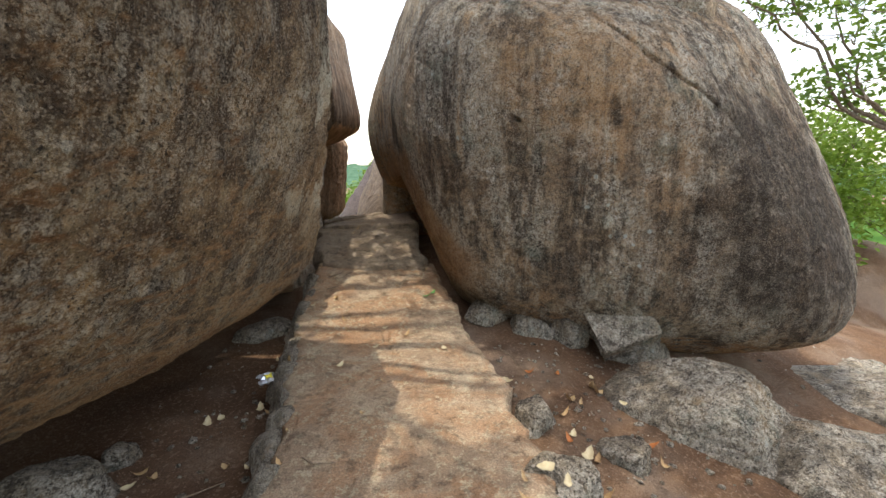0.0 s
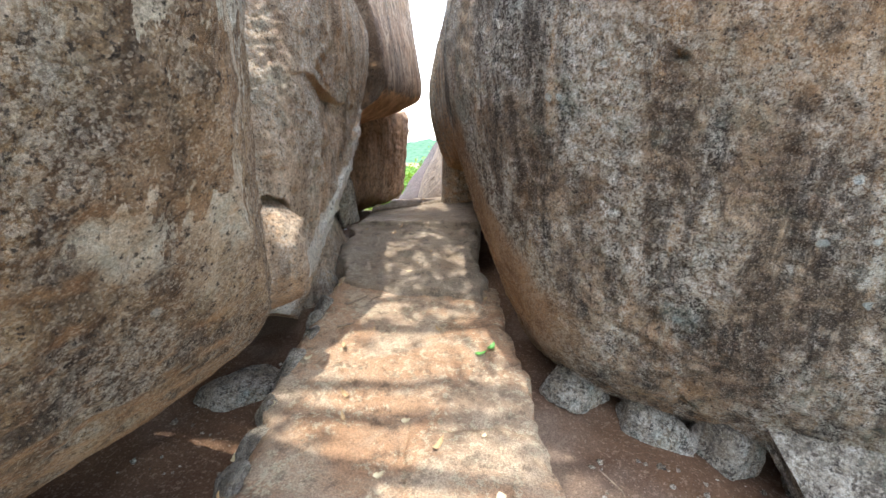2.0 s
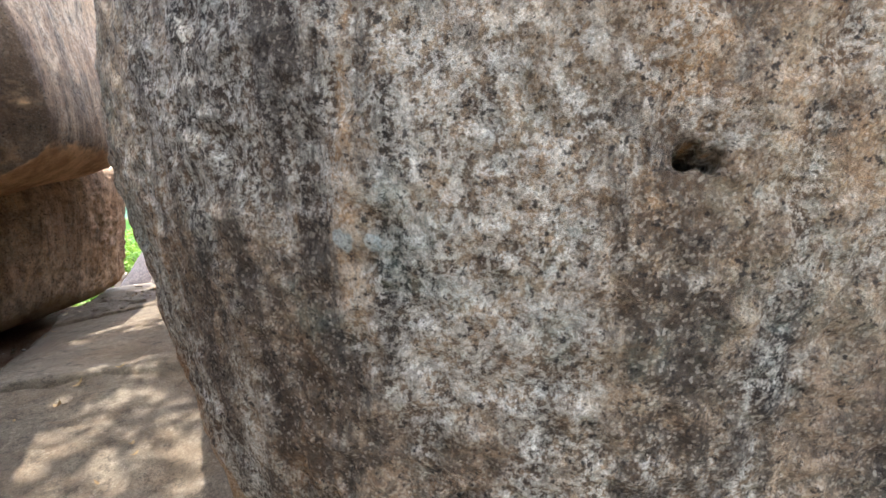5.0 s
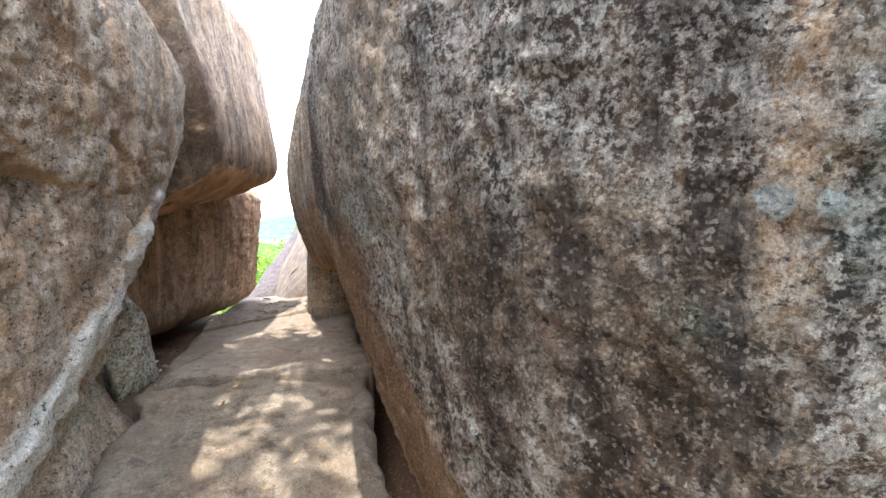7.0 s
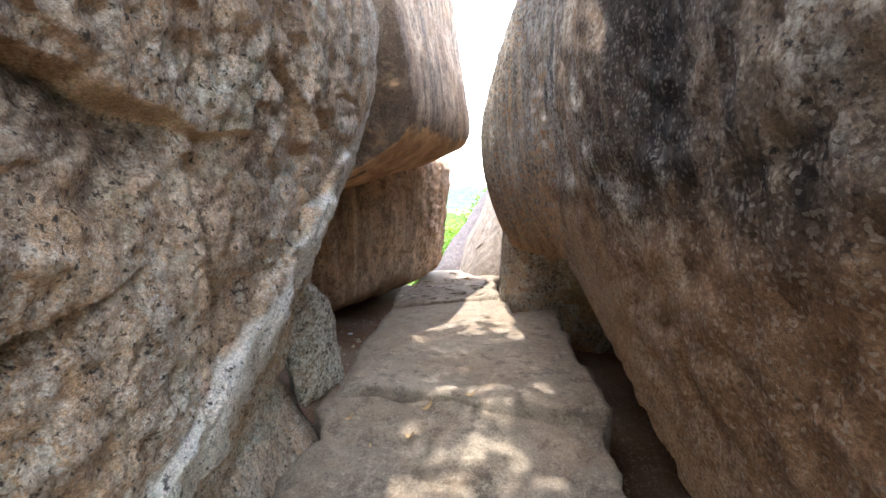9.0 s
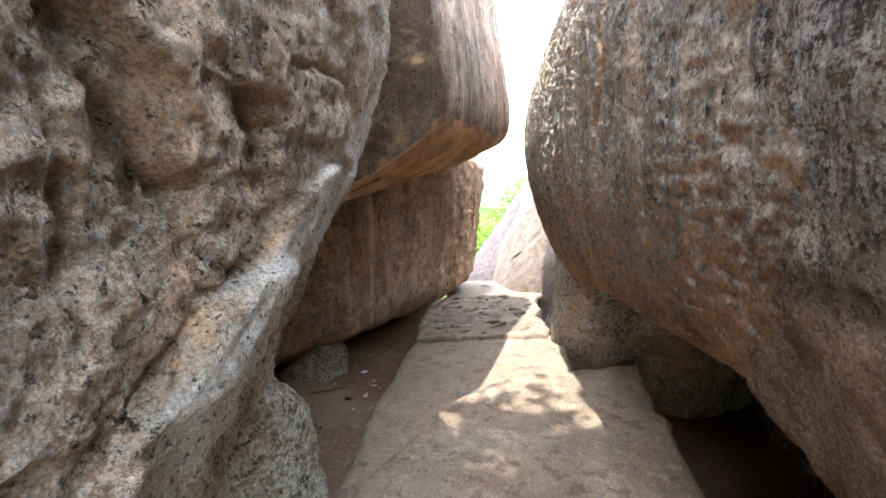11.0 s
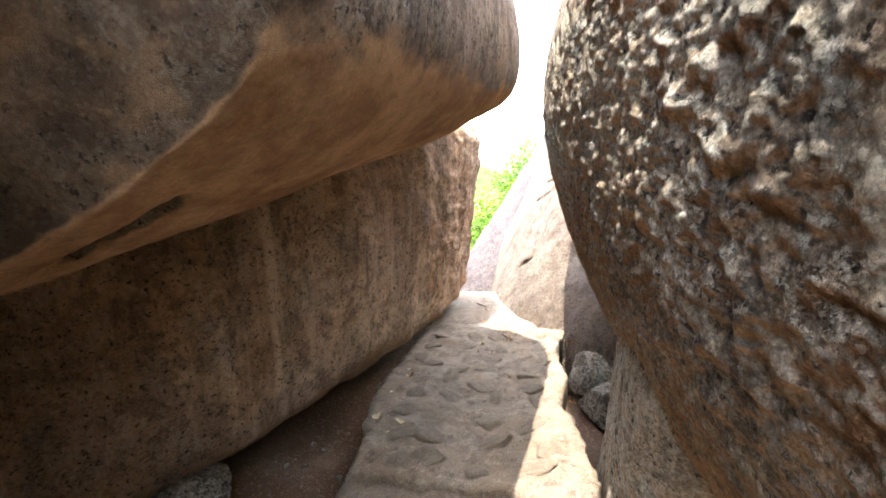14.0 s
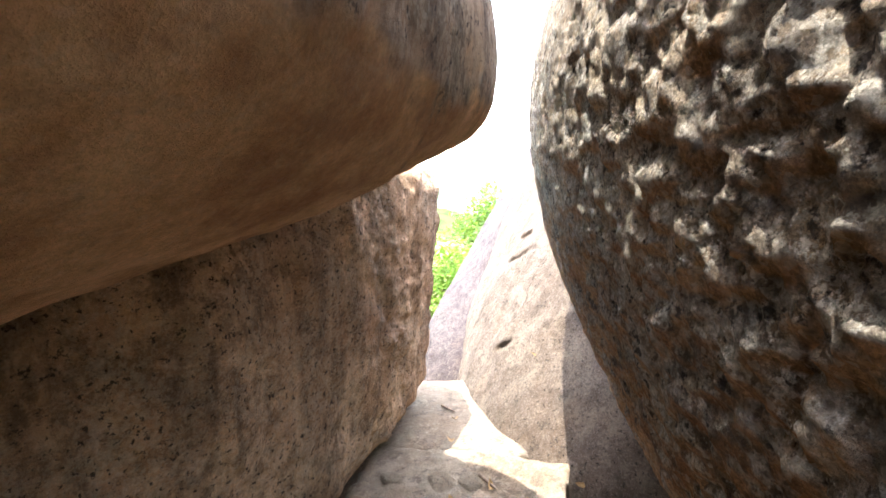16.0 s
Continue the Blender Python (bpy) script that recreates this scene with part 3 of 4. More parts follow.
for k, (y0, y1) in enumerate(COURSES):
    cuts = [0.0, rng.uniform(0.26, 0.4), rng.uniform(0.6, 0.74), 1.0] if k % 2 else [0.02, rng.uniform(0.42, 0.58), 1.0]
    for a, b in zip(cuts, cuts[1:]):
        lift = rng.uniform(-0.006, 0.006)
        corners = [((*on_causeway(a + 0.012, y)[:2], on_causeway(a, y)[2] + lift), (*on_causeway(b - 0.012, y)[:2], on_causeway(b, y)[2] + lift)) for y in (y0 + 0.012, y1 - 0.012)]
        if rng.random() < 0.25:
            continue
        piece = slab("paving_stone", "", corners, 0.05, CAUSEWAY, 0.03, 0.005, 0.035, 100 + 7 * k + int(10 * a), "")
        piece.parent = causeway
slab("stone_slab", "sloping weathered granite slab rising from the causeway", [
    ((-1.42, 4.78, 0.05), (-0.2, 4.6, 0.03)), ((-1.6, 5.3, 0.17), (-0.3, 5.3, 0.18)), ((-1.76, 6.05, 0.26), (-0.4, 6.15, 0.28))], 0.3, SLAB_ROUGH, 0.025, 0.026, 0.06, 21)
slab("stone_slab", "rough granite slab with sunlit edge beneath a boulder", [
    ((-1.75, 6.0, 0.31), (-0.35, 6.1, 0.35)), ((-1.66, 7.0, 0.26), (-0.5, 7.0, 0.33)), ((-1.35, 7.6, 0.27), (-0.6, 7.85, 0.33))], 0.3, SLAB_ROUGH, 0.03, 0.012, 0.04, 33)
slab("cement_landing", "smooth trodden cement landing below an overhang", [
    ((-1.85, 6.2, 0.12), (-1.2, 6.2, 0.2)), ((-2.18, 7.3, 0.07), (-0.9, 7.5, 0.26)), ((-2.4, 8.5, 0.0), (-1.1, 8.5, 0.24))], 0.25, SLAB_SMOOTH, 0.035, 0.005, 0.02, 41)
worn_slab = slab("stone_slab", "worn pitted granite slab forming a low step", [
    ((-2.36, 8.45, 0.04), (-1.2, 8.43, 0.25)), ((-2.62, 9.36, -0.04), (-1.38, 9.4, 0.1)), ((-2.8, 10.78, -0.19), (-1.5, 10.58, 0.03))], 0.3, SLAB_ROUGH, 0.022, 0.022, 0.04, 52)
slab("stone_slab", "sunlit granite slab at the end of the passage", [
    ((-2.84, 10.74, -0.22), (-1.7, 10.66, -0.03)), ((-3.06, 11.85, -0.23), (-2.15, 12.05, -0.21))], 0.35, SLAB_ROUGH, 0.03, 0.01, 0.03, 63)

# ---- the great boulders ----
boulder("huge brown weathered boulder with dark streaks overhanging the path", (-2.3, 1.3, 1.5),
        [(-10, -21, 1.44), (26, -6, 2.75), (78, 2, 2.4), (-4, 25, 1.8), (340, -38, 1.44), (298, -10, 1.98), (270, 0, 2.20), (180, 0, 1.80), (0, 90, 1.6), (-1, -84, 1.5), (38, -54, 2.5), (61, 42, 2.9)],
        ROCK_L1, n=150, rough=(0.03, 1.2, 0.009, 6.0, 0.004, 26.0), seed=2, toward=(10, 0, 0.7), knobs=(0.007, 13.0, (0, 0, 1), -1.5, -1.0),
        chops=[((-0.84, 2.86, 1.2), (0.88, 0.474, 0.0), None), ((-0.95, 3.07, 1.2), (0.21, 0.978, 0.03), None)])
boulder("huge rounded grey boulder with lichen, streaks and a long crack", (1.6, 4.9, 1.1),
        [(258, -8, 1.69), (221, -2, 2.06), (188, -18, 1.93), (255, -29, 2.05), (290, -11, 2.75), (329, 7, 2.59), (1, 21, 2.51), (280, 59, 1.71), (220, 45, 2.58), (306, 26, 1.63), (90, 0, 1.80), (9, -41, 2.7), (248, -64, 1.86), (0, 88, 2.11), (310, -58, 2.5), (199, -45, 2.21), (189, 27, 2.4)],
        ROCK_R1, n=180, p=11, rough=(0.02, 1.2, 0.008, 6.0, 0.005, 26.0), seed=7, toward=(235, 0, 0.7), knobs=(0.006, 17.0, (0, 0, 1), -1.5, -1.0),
        chops=[((-0.4, 5.4, 0.78), (0.225, 0.38, -0.9), (4.55, 5.0))],
        cracks=[((1.12, 3.46, 2.25), (1.41, 3.32, 2.01), 0.022, 0.06), ((1.41, 3.32, 2.01), (1.7, 3.25, 1.78), 0.022, 0.06), ((1.7, 3.25, 1.78), (2.13, 3.33, 1.58), 0.022, 0.06), ((2.13, 3.33, 1.58), (2.4, 3.28, 1.23), 0.018, 0.05),
                ((1.93, 3.12, 0.02), (2.56, 3.02, 0.23), 0.03, 0.05), ((2.56, 3.02, 0.23), (3.26, 3.51, 0.62), 0.03, 0.05), ((-0.29, 4.05, 2.11), (0.03, 3.67, 1.89), 0.02, 0.04),
                ((0.33, 3.48, 1.64), (0.4, 3.45, 1.54), 0.025, 0.03), ((0.17, 3.63, 0.82), (0.35, 3.51, 0.94), 0.02, 0.02), ((0.35, 3.51, 0.94), (0.47, 3.47, 0.86), 0.02, 0.02)],
        pits=[((0.56, 3.38, 1.5), 0.016, 0.08), ((0.595, 3.38, 1.488), 0.013, 0.06)])
boulder("long rough grey boulder with bare ochre underside", (0.8, 7.6, 1.9),
        [(196, 7, 2.01), (194, -21, 2.01), (183, -10, 2.55), (171, 0, 3.61), (72, 3, 3.29), (252, 3, 3.72), (275, 2, 3.49), (190, 31, 2.1), (0, 0, 2.00), (0, 90, 1.6), (-1, -76, 0.91), (201, -50, 2.05), (139, -50, 3.07)],
        ROCK_R2, n=250, p=10, ridged=True, rough=(0.02, 1.1, 0.0035, 7.0, 0.005, 20.0), seed=13, toward=(195, -5, 0.75),
        chops=[((-0.65, 6.4, 1.0), (0.24, -0.05, -0.97), (8.3, 7.7))], knobs=(0.012, 24.0, (0, 0.6, 1.0), 5.7, 6.4),
        cracks=[((-0.96, 6.67, 1.93), (-0.98, 6.88, 1.58), 0.025, 0.06), ((-0.92, 6.5, 1.85), (-0.92, 6.5, 2.2), 0.03, 0.05), ((-1.2, 7.5, 2.4), (-1.15, 7.6, 1.8), 0.025, 0.05),
                ((-0.89, 7.05, 1.12), (-0.82, 6.74, 1.16), 0.02, 0.03), ((-0.26, 4.62, 1.6), (-0.3, 4.75, 1.42), 0.06, 0.06), ((-1.45, 9.2, 2.2), (-1.45, 9.3, 1.5), 0.03, 0.05)])
boulder("tall tan-grey boulder with cracks and stepped face", (-3.1, 4.8, 1.5),
        [(11, -5, 1.82), (13, -6, 1.93), (11, -18, 2.07), (309, 17, 1.78), (269, 1, 1.42), (96, 0, 2.29), (55, -38, 1.83), (9, 36, 2.0), (180, 0, 1.60), (0, 90, 1.4), (0, -95, 1.82), (347, -21, 2.57)],
        ROCK_L2, n=240, ridged=True, rough=(0.035, 1.3, 0.012, 5.0, 0.007, 13.0), seed=19, toward=(10, -5, 0.75), knobs=(0.011, 13.0, (0, 0, 1), -1.5, -1.0),
        chops=[((-1.4, 3.6, 0.25), (0.0, -0.42, -0.9), None)],
        steps=[([(-1.33, 4.2, 1.6), (-1.34, 4.46, 1.55), (-1.37, 4.62, 1.54), (-1.39, 4.77, 1.51), (-1.41, 4.95, 1.45)], (0, 0.2, -1), 0.12, 0.3),
               ([(-1.42, 3.5, 0.74), (-1.4, 3.6, 0.82), (-1.38, 3.76, 0.88), (-1.36, 3.92, 0.86), (-1.34, 4.0, 0.7), (-1.34, 3.98, 0.5)], (0, -0.35, -1), 0.15, 0.4),
               ([(-1.33, 4.4, 1.72), (-1.33, 4.49, 1.64), (-1.36, 4.64, 1.57)], (0, -0.4, -1), 0.05, 0.12),
               ([(-1.34, 4.25, 0.98), (-1.35, 4.36, 1.03), (-1.36, 4.45, 1.06), (-1.39, 4.62, 1.12)], (0, 0.4, -1), 0.11, 0.22),
               ([(-1.42, 4.93, 1.42), (-1.42, 4.93, 1.1), (-1.46, 4.95, 0.92)], (0, 1, 0), 0.08, 0.3),
               ([(-1.35, 4.42, 1.02), (-1.36, 4.41, 0.85), (-1.37, 4.38, 0.6)], (0, 1, 0), 0.07, 0.2),
               ([(-1.44, 5.3, 1.72), (-1.46, 5.43, 1.64), (-1.49, 5.5, 1.58)], (0, -0.6, -1), 0.09, 0.18),
               ([(-1.46, 5.39, 1.61), (-1.48, 5.46, 1.54), (-1.53, 5.57, 1.45), (-1.53, 5.56, 1.38)], (0, -0.7, -0.7), 0.09, 0.16),
               ([(-1.54, 5.66, 1.62), (-1.56, 5.8, 1.58), (-1.56, 5.8, 1.48)], (0, -0.9, -0.4), 0.09, 0.14),
               ([(-1.53, 5.64, 1.52), (-1.55, 5.68, 1.44), (-1.55, 5.66, 1.38)], (0, 1, -0.3), 0.07, 0.12),
               ([(-1.62, 6.05, 1.9), (-1.68, 6.2, 1.72), (-1.7, 6.28, 1.58)], (0, 1, 0), 0.09, 0.2),
               ([(-1.44, 4.5, 0.42), (-1.46, 4.68, 0.59), (-1.47, 4.97, 0.86), (-1.5, 5.29, 1.1), (-1.6, 5.79, 1.4), (-1.7, 6.3, 1.55)], (0, 0.52, -0.855), -0.06, 0.26),
               ([(-1.42, 4.75, 0.3), (-1.46, 5.08, 0.62), (-1.5, 5.42, 0.9), (-1.6, 5.85, 1.15), (-1.78, 6.3, 1.3)], (0.2, 0.52, -0.855), 0.12, 0.6)],
        cracks=[((-1.55, 5.85, 1.73), (-1.66, 6.3, 1.8), 0.02, 0.04), ((-1.45, 5.2, 2.0), (-1.5, 5.35, 1.3), 0.02, 0.04), ((-1.6, 5.95, 1.9), (-1.62, 5.95, 1.6), 0.02, 0.04),
                ((-1.42, 4.85, 1.9), (-1.4, 4.9, 1.55), 0.02, 0.03), ((-1.5, 5.3, 1.12), (-1.6, 5.79, 1.42), 0.02, 0.04), ((-1.66, 6.2, 1.54), (-1.76, 6.4, 1.5), 0.05, 0.08)])
rng = random.Random(61)
HOLLOWS = []        # small weathering pits in the ochre underside
for k in range(26):
    x, y = rng.uniform(-2.6, -1.9), rng.uniform(7.9, 9.1)
    HOLLOWS.append(((x, y, 1.32 + 0.57 * (x + 2.61)), rng.uniform(0.006, 0.011), rng.uniform(0.008, 0.016)))
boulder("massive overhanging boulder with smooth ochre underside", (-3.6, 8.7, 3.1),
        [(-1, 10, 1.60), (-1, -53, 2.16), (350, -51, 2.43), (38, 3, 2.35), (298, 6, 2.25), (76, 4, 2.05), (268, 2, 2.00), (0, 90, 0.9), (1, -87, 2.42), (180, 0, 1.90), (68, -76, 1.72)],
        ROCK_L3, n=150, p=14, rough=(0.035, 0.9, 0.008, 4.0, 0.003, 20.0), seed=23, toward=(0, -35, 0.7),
        chops=[((-2.25, 7.5, 1.55), (0.43, -0.9, -0.2), None)],
        steps=[([(-2.2, 9.2, 1.66), (-2.0, 9.12, 1.75), (-1.88, 9.02, 2.0), (-1.83, 8.95, 2.3)], (0.6, 1, 0), 0.05, 0.5)],
        pits=HOLLOWS,
        cracks=[((-2.65, 7.6, 1.31), (-2.3, 7.72, 1.5), 0.05, 0.08), ((-2.16, 7.23, 1.58), (-2.04, 7.35, 1.67), 0.02, 0.03), ((-2.04, 7.35, 1.67), (-1.98, 7.6, 1.7), 0.02, 0.03), ((-1.95, 9.1, 1.72), (-1.81, 8.97, 2.1), 0.025, 0.05)])
boulder("dark brown boulder standing under the overhang", (-4.3, 10.0, 0.6),
        [(351, -6, 1.67), (318, 12, 1.98), (4, 3, 2.32), (47, -6, 2.42), (90, 0, 1.99), (333, 53, 2.08), (180, 0, 1.60), (-4, 103, 0.9), (0, -86, 0.89), (351, -36, 1.94), (270, 0, 2.9)],
        ROCK_L4, n=130, rough=(0.05, 1.0, 0.016, 4.5, 0.004, 20.0), seed=29, toward=(350, 10, 0.65), knobs=(0.022, 8.0, (0.3, 1.0, 0.25), 9.45, 9.8),
        cracks=[((-2.66, 9.9, 1.0), (-2.72, 9.92, 0.65), 0.03, 0.05), ((-2.7, 10.3, 1.3), (-2.7, 10.1, 0.9), 0.03, 0.04)])
boulder("pale bare rock slope with dark flakes", (0.2, 13.4, -0.4),
        [(201, 26, 2.86), (216, 45, 2.70), (180, 3, 2.94), (256, 32, 3.38), (281, -3, 3.10), (138, 8, 2.91), (90, 0, 3.00), (0, 0, 3.00), (0, 90, 3.61), (0, -90, 2.00)],
        ROCK_R3, n=95, rough=(0.04, 0.9, 0.012, 4.0, 0.004, 18.0), seed=31, toward=(210, 20, 0.6),
        cracks=[((-2.04, 12.71, 0.85), (-1.67, 12.4, 1.0), 0.035, 0.12), ((-1.99, 12.98, 1.09), (-1.83, 12.76, 1.17), 0.03, 0.1), ((-2.04, 11.73, 0.21), (-1.89, 11.65, 0.36), 0.03, 0.1)])
boulder("mauve-grey sloping rock dome beyond the passage", (0.2, 16.5, -1.6),
        [(173, 12, 3.65), (182, 28, 4.24), (247, 54, 3.87), (165, 17, 4.32), (276, -2, 4.62), (90, 0, 4.00), (0, 0, 4.00), (0, 85, 5.16), (0, -90, 3.00)],
        ROCK_R4, n=56, rough=(0.06, 0.6, 0.02, 3.0, 0.004, 14.0), seed=37, toward=(200, 20, 0.6))
boulder("ochre-grey boulder lobe under a larger boulder", (-0.4, 8.75, 0.35),
        [(179, 3, 0.78), (225, 0, 0.9), (150, 0, 0.95), (262, -14, 0.62), (318, -5, 0.6), (90, 0, 0.9), (0, 0, 0.9), (0, 90, 0.75), (0, -90, 0.8)],
        ROCK_R2, n=60, p=14, rough=(0.02, 1.4, 0.008, 6.0, 0.004, 24.0), seed=43)
boulder("pale lichen-crusted rock wedged against a boulder foot", (-2.1, 5.45, 0.2),
        [(0, 25, 0.36), (30, 30, 0.42), (320, 20, 0.45), (90, 20, 0.5), (270, 10, 0.55), (180, 0, 0.5), (0, 80, 0.5), (0, -90, 0.6)],
        ROCK_L2, name="rock", category="rock", n=46, p=10, rough=(0.03, 1.8, 0.015, 6.0, 0.005, 22.0), seed=47)
boulder("small rounded boulder jammed under a tall boulder", (-1.43, 3.74, 0.57),
        [(5, 0, 0.27), (318, -10, 0.27), (290, 5, 0.27), (60, 0, 0.2), (120, 0, 0.35), (240, 0, 0.35), (180, 0, 0.4), (0, 75, 0.25), (330, 45, 0.26), (0, -90, 0.34), (330, -40, 0.27)],
        ROCK_L2, n=50, p=16, rough=(0.02, 3.0, 0.01, 8.0, 0.004, 24.0), seed=53)

# rock added to stop light leaking into the hollow from the far side
boulder("added rock closing the hollow under a boulder to keep it dark", (1.3, 7.4, 0.2),
        [(180, 0, 1.0), (90, 0, 1.6), (270, 0, 1.7), (0, 0, 1.2), (0, 90, 0.95), (0, -90, 0.9)], ROCK_SMALL, n=40, seed=59)

# hidden rock, put here to keep western light from under the brown boulder
boulder("unseen rock added behind a boulder foot to block light", (-3.4, 1.7, -0.2),
        [(0, 0, 0.85), (90, 0, 1.9), (270, 0, 1.8), (180, 0, 0.9), (0, 90, 0.8), (0, -90, 0.9)], ROCK_SMALL, n=40, seed=67)

# ---- loose rocks ----
LOOSE = [
    ("broad grey rock with lichen and worn hollows", (1.72, 2.78, -0.6), (1.25, 0.9, 0.8), (4, -8, -35), 3, 48),
    ("angular grey rock lying beside a broader one", (2.42, 2.25, -0.78), (1.25, 0.95, 0.75), (0, 6, -25), 5, 44),
    ("small sharp grey rock in dry leaves", (0.56, 2.38, -0.36), (0.26, 0.22, 0.26), (10, 0, 30), 8, 18),
    ("flat weathered stone sunk in the soil", (1.0, 2.12, -0.44), (0.3, 0.2, 0.14), (0, 0, -50), 9, 14),
    ("flat weathered stone beside the causeway", (0.55, 1.72, -0.3), (0.4, 0.26, 0.22), (0, 4, 20), 10, 16),
    ("flat weathered stone beside the causeway", (0.62, 1.3, -0.33), (0.44, 0.34, 0.22), (0, 0, -10), 11, 16),
    ("angular stone sunk in the soil", (1.5, 1.75, -0.6), (0.34, 0.28, 0.2), (0, 0, 15), 12, 14),
    ("rounded stone wedged below a boulder", (0.42, 4.05, -0.26), (0.36, 0.3, 0.26), (0, 0, 20), 14, 18),
    ("rounded stone wedged below a boulder", (0.82, 3.86, -0.36), (0.36, 0.3, 0.28), (0, 8, -15), 15, 18),
    ("rounded stone wedged below a boulder", (1.16, 3.8, -0.36), (0.34, 0.34, 0.34), (0, 0, 45), 16, 18),
    ("rough stone wedged below a boulder", (1.75, 3.75, -0.5), (0.6, 0.4, 0.4), (0, 0, 10), 17, 18),
    ("mossy rounded rock in deep shade", (-1.85, 1.75, -0.4), (0.5, 0.45, 0.35), (0, 0, 10), 18, 22),
    ("angular stone in the shade under a boulder", (-1.75, 2.05, -0.4), (0.16, 0.2, 0.2), (10, 12, 0), 19, 14),
    ("flat stone under a tall boulder", (-1.62, 3.75, -0.34), (0.5, 0.36, 0.18), (0, 0, 20), 20, 16),
    ("dull brown rock on the sheltered soil", (-3.2, 8.25, -0.2), (0.46, 0.4, 0.34), (0, 6, 25), 22, 22),
    ("pale stone between a slab and a boulder", (-1.2, 10.35, -0.2), (0.3, 0.34, 0.32), (0, 0, 10), 24, 18),
    ("grey stone between a slab and a boulder", (-1.08, 9.95, -0.22), (0.3, 0.3, 0.3), (0, 0, 40), 25, 18),
    ("small stone beside a slab", (-2.62, 9.45, -0.16), (0.18, 0.16, 0.16), (0, 0, 0), 26, 12),
    ("small stone beside a slab", (-2.52, 9.2, -0.18), (0.13, 0.12, 0.12), (0, 0, 30), 27, 12),
    ("pale broken stone under a boulder foot", (-1.9, 6.05, 0.54), (0.3, 0.36, 0.66), (6, -8, 10), 28, 30),
    ("grey outcrop low in the soil beyond a boulder", (4.1, 3.9, -1.25), (2.2, 1.0, 0.7), (0, 0, -15), 30, 30),
    ("reddish outcrop low in the soil beyond a boulder", (4.9, 5.0, -1.45), (1.8, 1.2, 0.6), (0, 0, 20), 31, 26),
    ("grey outcrop low in the soil beyond a boulder", (5.8, 6.6, -1.9), (3.0, 1.6, 0.7), (0, 0, 5), 32, 26)]
for text, at, size, turn, seed, n in LOOSE:
    stone(text, at, size, turn, ROCK_SMALL, seed, n)

# a squared granite block leaning on the rocks
e1, e2 = Vector((0.41, 0.0, 0.16)), Vector((0.1, -0.31, -0.25))
nn = e2.cross(e1).normalized()
bm = bmesh.new()
bmesh.ops.create_cube(bm, size=1.0)
for v in bm.verts:
    v.co = Vector((1.5, 3.44, -0.12)) + e1 * v.co.x * 1.04 + e2 * v.co.y * 1.04 - nn * (0.5 + v.co.z) * 0.17
bmesh.ops.bevel(bm, geom=bm.edges[:], offset=0.018, segments=3, affect="EDGES")
bmesh.ops.subdivide_edges(bm, edges=[e for e in bm.edges if e.calc_length() > 0.1], cuts=12, use_grid_fill=True)
bmesh.ops.recalc_face_normals(bm, faces=bm.faces[:])
for v in bm.verts:
    v.co += Vector((1, 1, 1)) * 0.006 * noise.fractal(v.co * 14, 0.6, 2.0, 4)
me = bpy.data.meshes.new("granite_block")
bm.to_mesh(me)
bm.free()
me.materials.append(ROCK_SMALL)
tagged(new("granite_block", me), "squared grey granite block leaning on a rock", "stone block")

# ---- edge stones of the causeway ----
rng = random.Random(4)
EDGE = ((-0.6, 0.7), (-0.79, 1.55), (-0.97, 2.34), (-1.18, 3.18), (-1.36, 4.16), (-1.44, 4.7))
y = 0.75
shapes = []
for k in range(4):
    ob = stone("", (0, 0, 0), (1, 1, 1), (0, 0, 0), ROCK_SMALL, 60 + k, 7, "edge_stone", "", blocky=10)
    shapes.append(ob.data)
    bpy.data.objects.remove(ob)
k = 0
while y < 4.6:
    length = rng.uniform(0.16, 0.32)
    x = float(np.interp(y + length / 2, [e[1] for e in EDGE], [e[0] for e in EDGE]))
    z = float(np.interp(y + length / 2, (3.2, 4.5), (-0.2, 0.0)))
    ob = new("edge_stone", shapes[k % 4])
    ob.parent = causeway
    ob.matrix_world = pose(x + rng.uniform(-0.02, 0.03), y + length / 2, z - 0.075, rng.uniform(-4, 4), rng.uniform(-5, 5), 12 + rng.uniform(-8, 8)) @ Matrix.Diagonal((rng.uniform(0.12, 0.2), length * 1.05, 0.2, 1))
    y += length + rng.uniform(0.0, 0.05)
    k += 1


# ---- trees ----
def tube(points, r0, r1, sides=8, wobble=0.0, seed=0):
    """Corners and quads of a tapered tube along some points."""
    pts = np.array(points, float)
    t = np.linspace(0, 1, max(len(pts) * 5, 6))
    s = np.linspace(0, 1, len(pts))
    path = np.stack([np.interp(t, s, pts[:, k]) for k in range(3)], 1)
    path += wobble * np.stack([fbm(path + k * 9.1, 1.3, 3, seed + k) for k in range(3)], 1)
    d = np.gradient(path, axis=0)
    d /= np.linalg.norm(d, axis=1)[:, None]
    side = np.cross(d, (0.3, 0.2, 0.93))
    side /= np.linalg.norm(side, axis=1)[:, None]
    other = np.cross(d, side)
    a = np.linspace(0, 2 * math.pi, sides, endpoint=False)
    r = (r0 + (r1 - r0) * t)[:, None, None]
    ring = path[:, None, :] + r * (np.cos(a)[None, :, None] * side[:, None, :] + np.sin(a)[None, :, None] * other[:, None, :])
    n = len(t)
    i, j = np.meshgrid(np.arange(n - 1), np.arange(sides), indexing="ij")
    p0, p1 = (i * sides + j).ravel(), (i * sides + (j + 1) % sides).ravel()
    return ring.reshape(-1, 3), np.stack([p0, p1, p1 + sides, p0 + sides], 1)


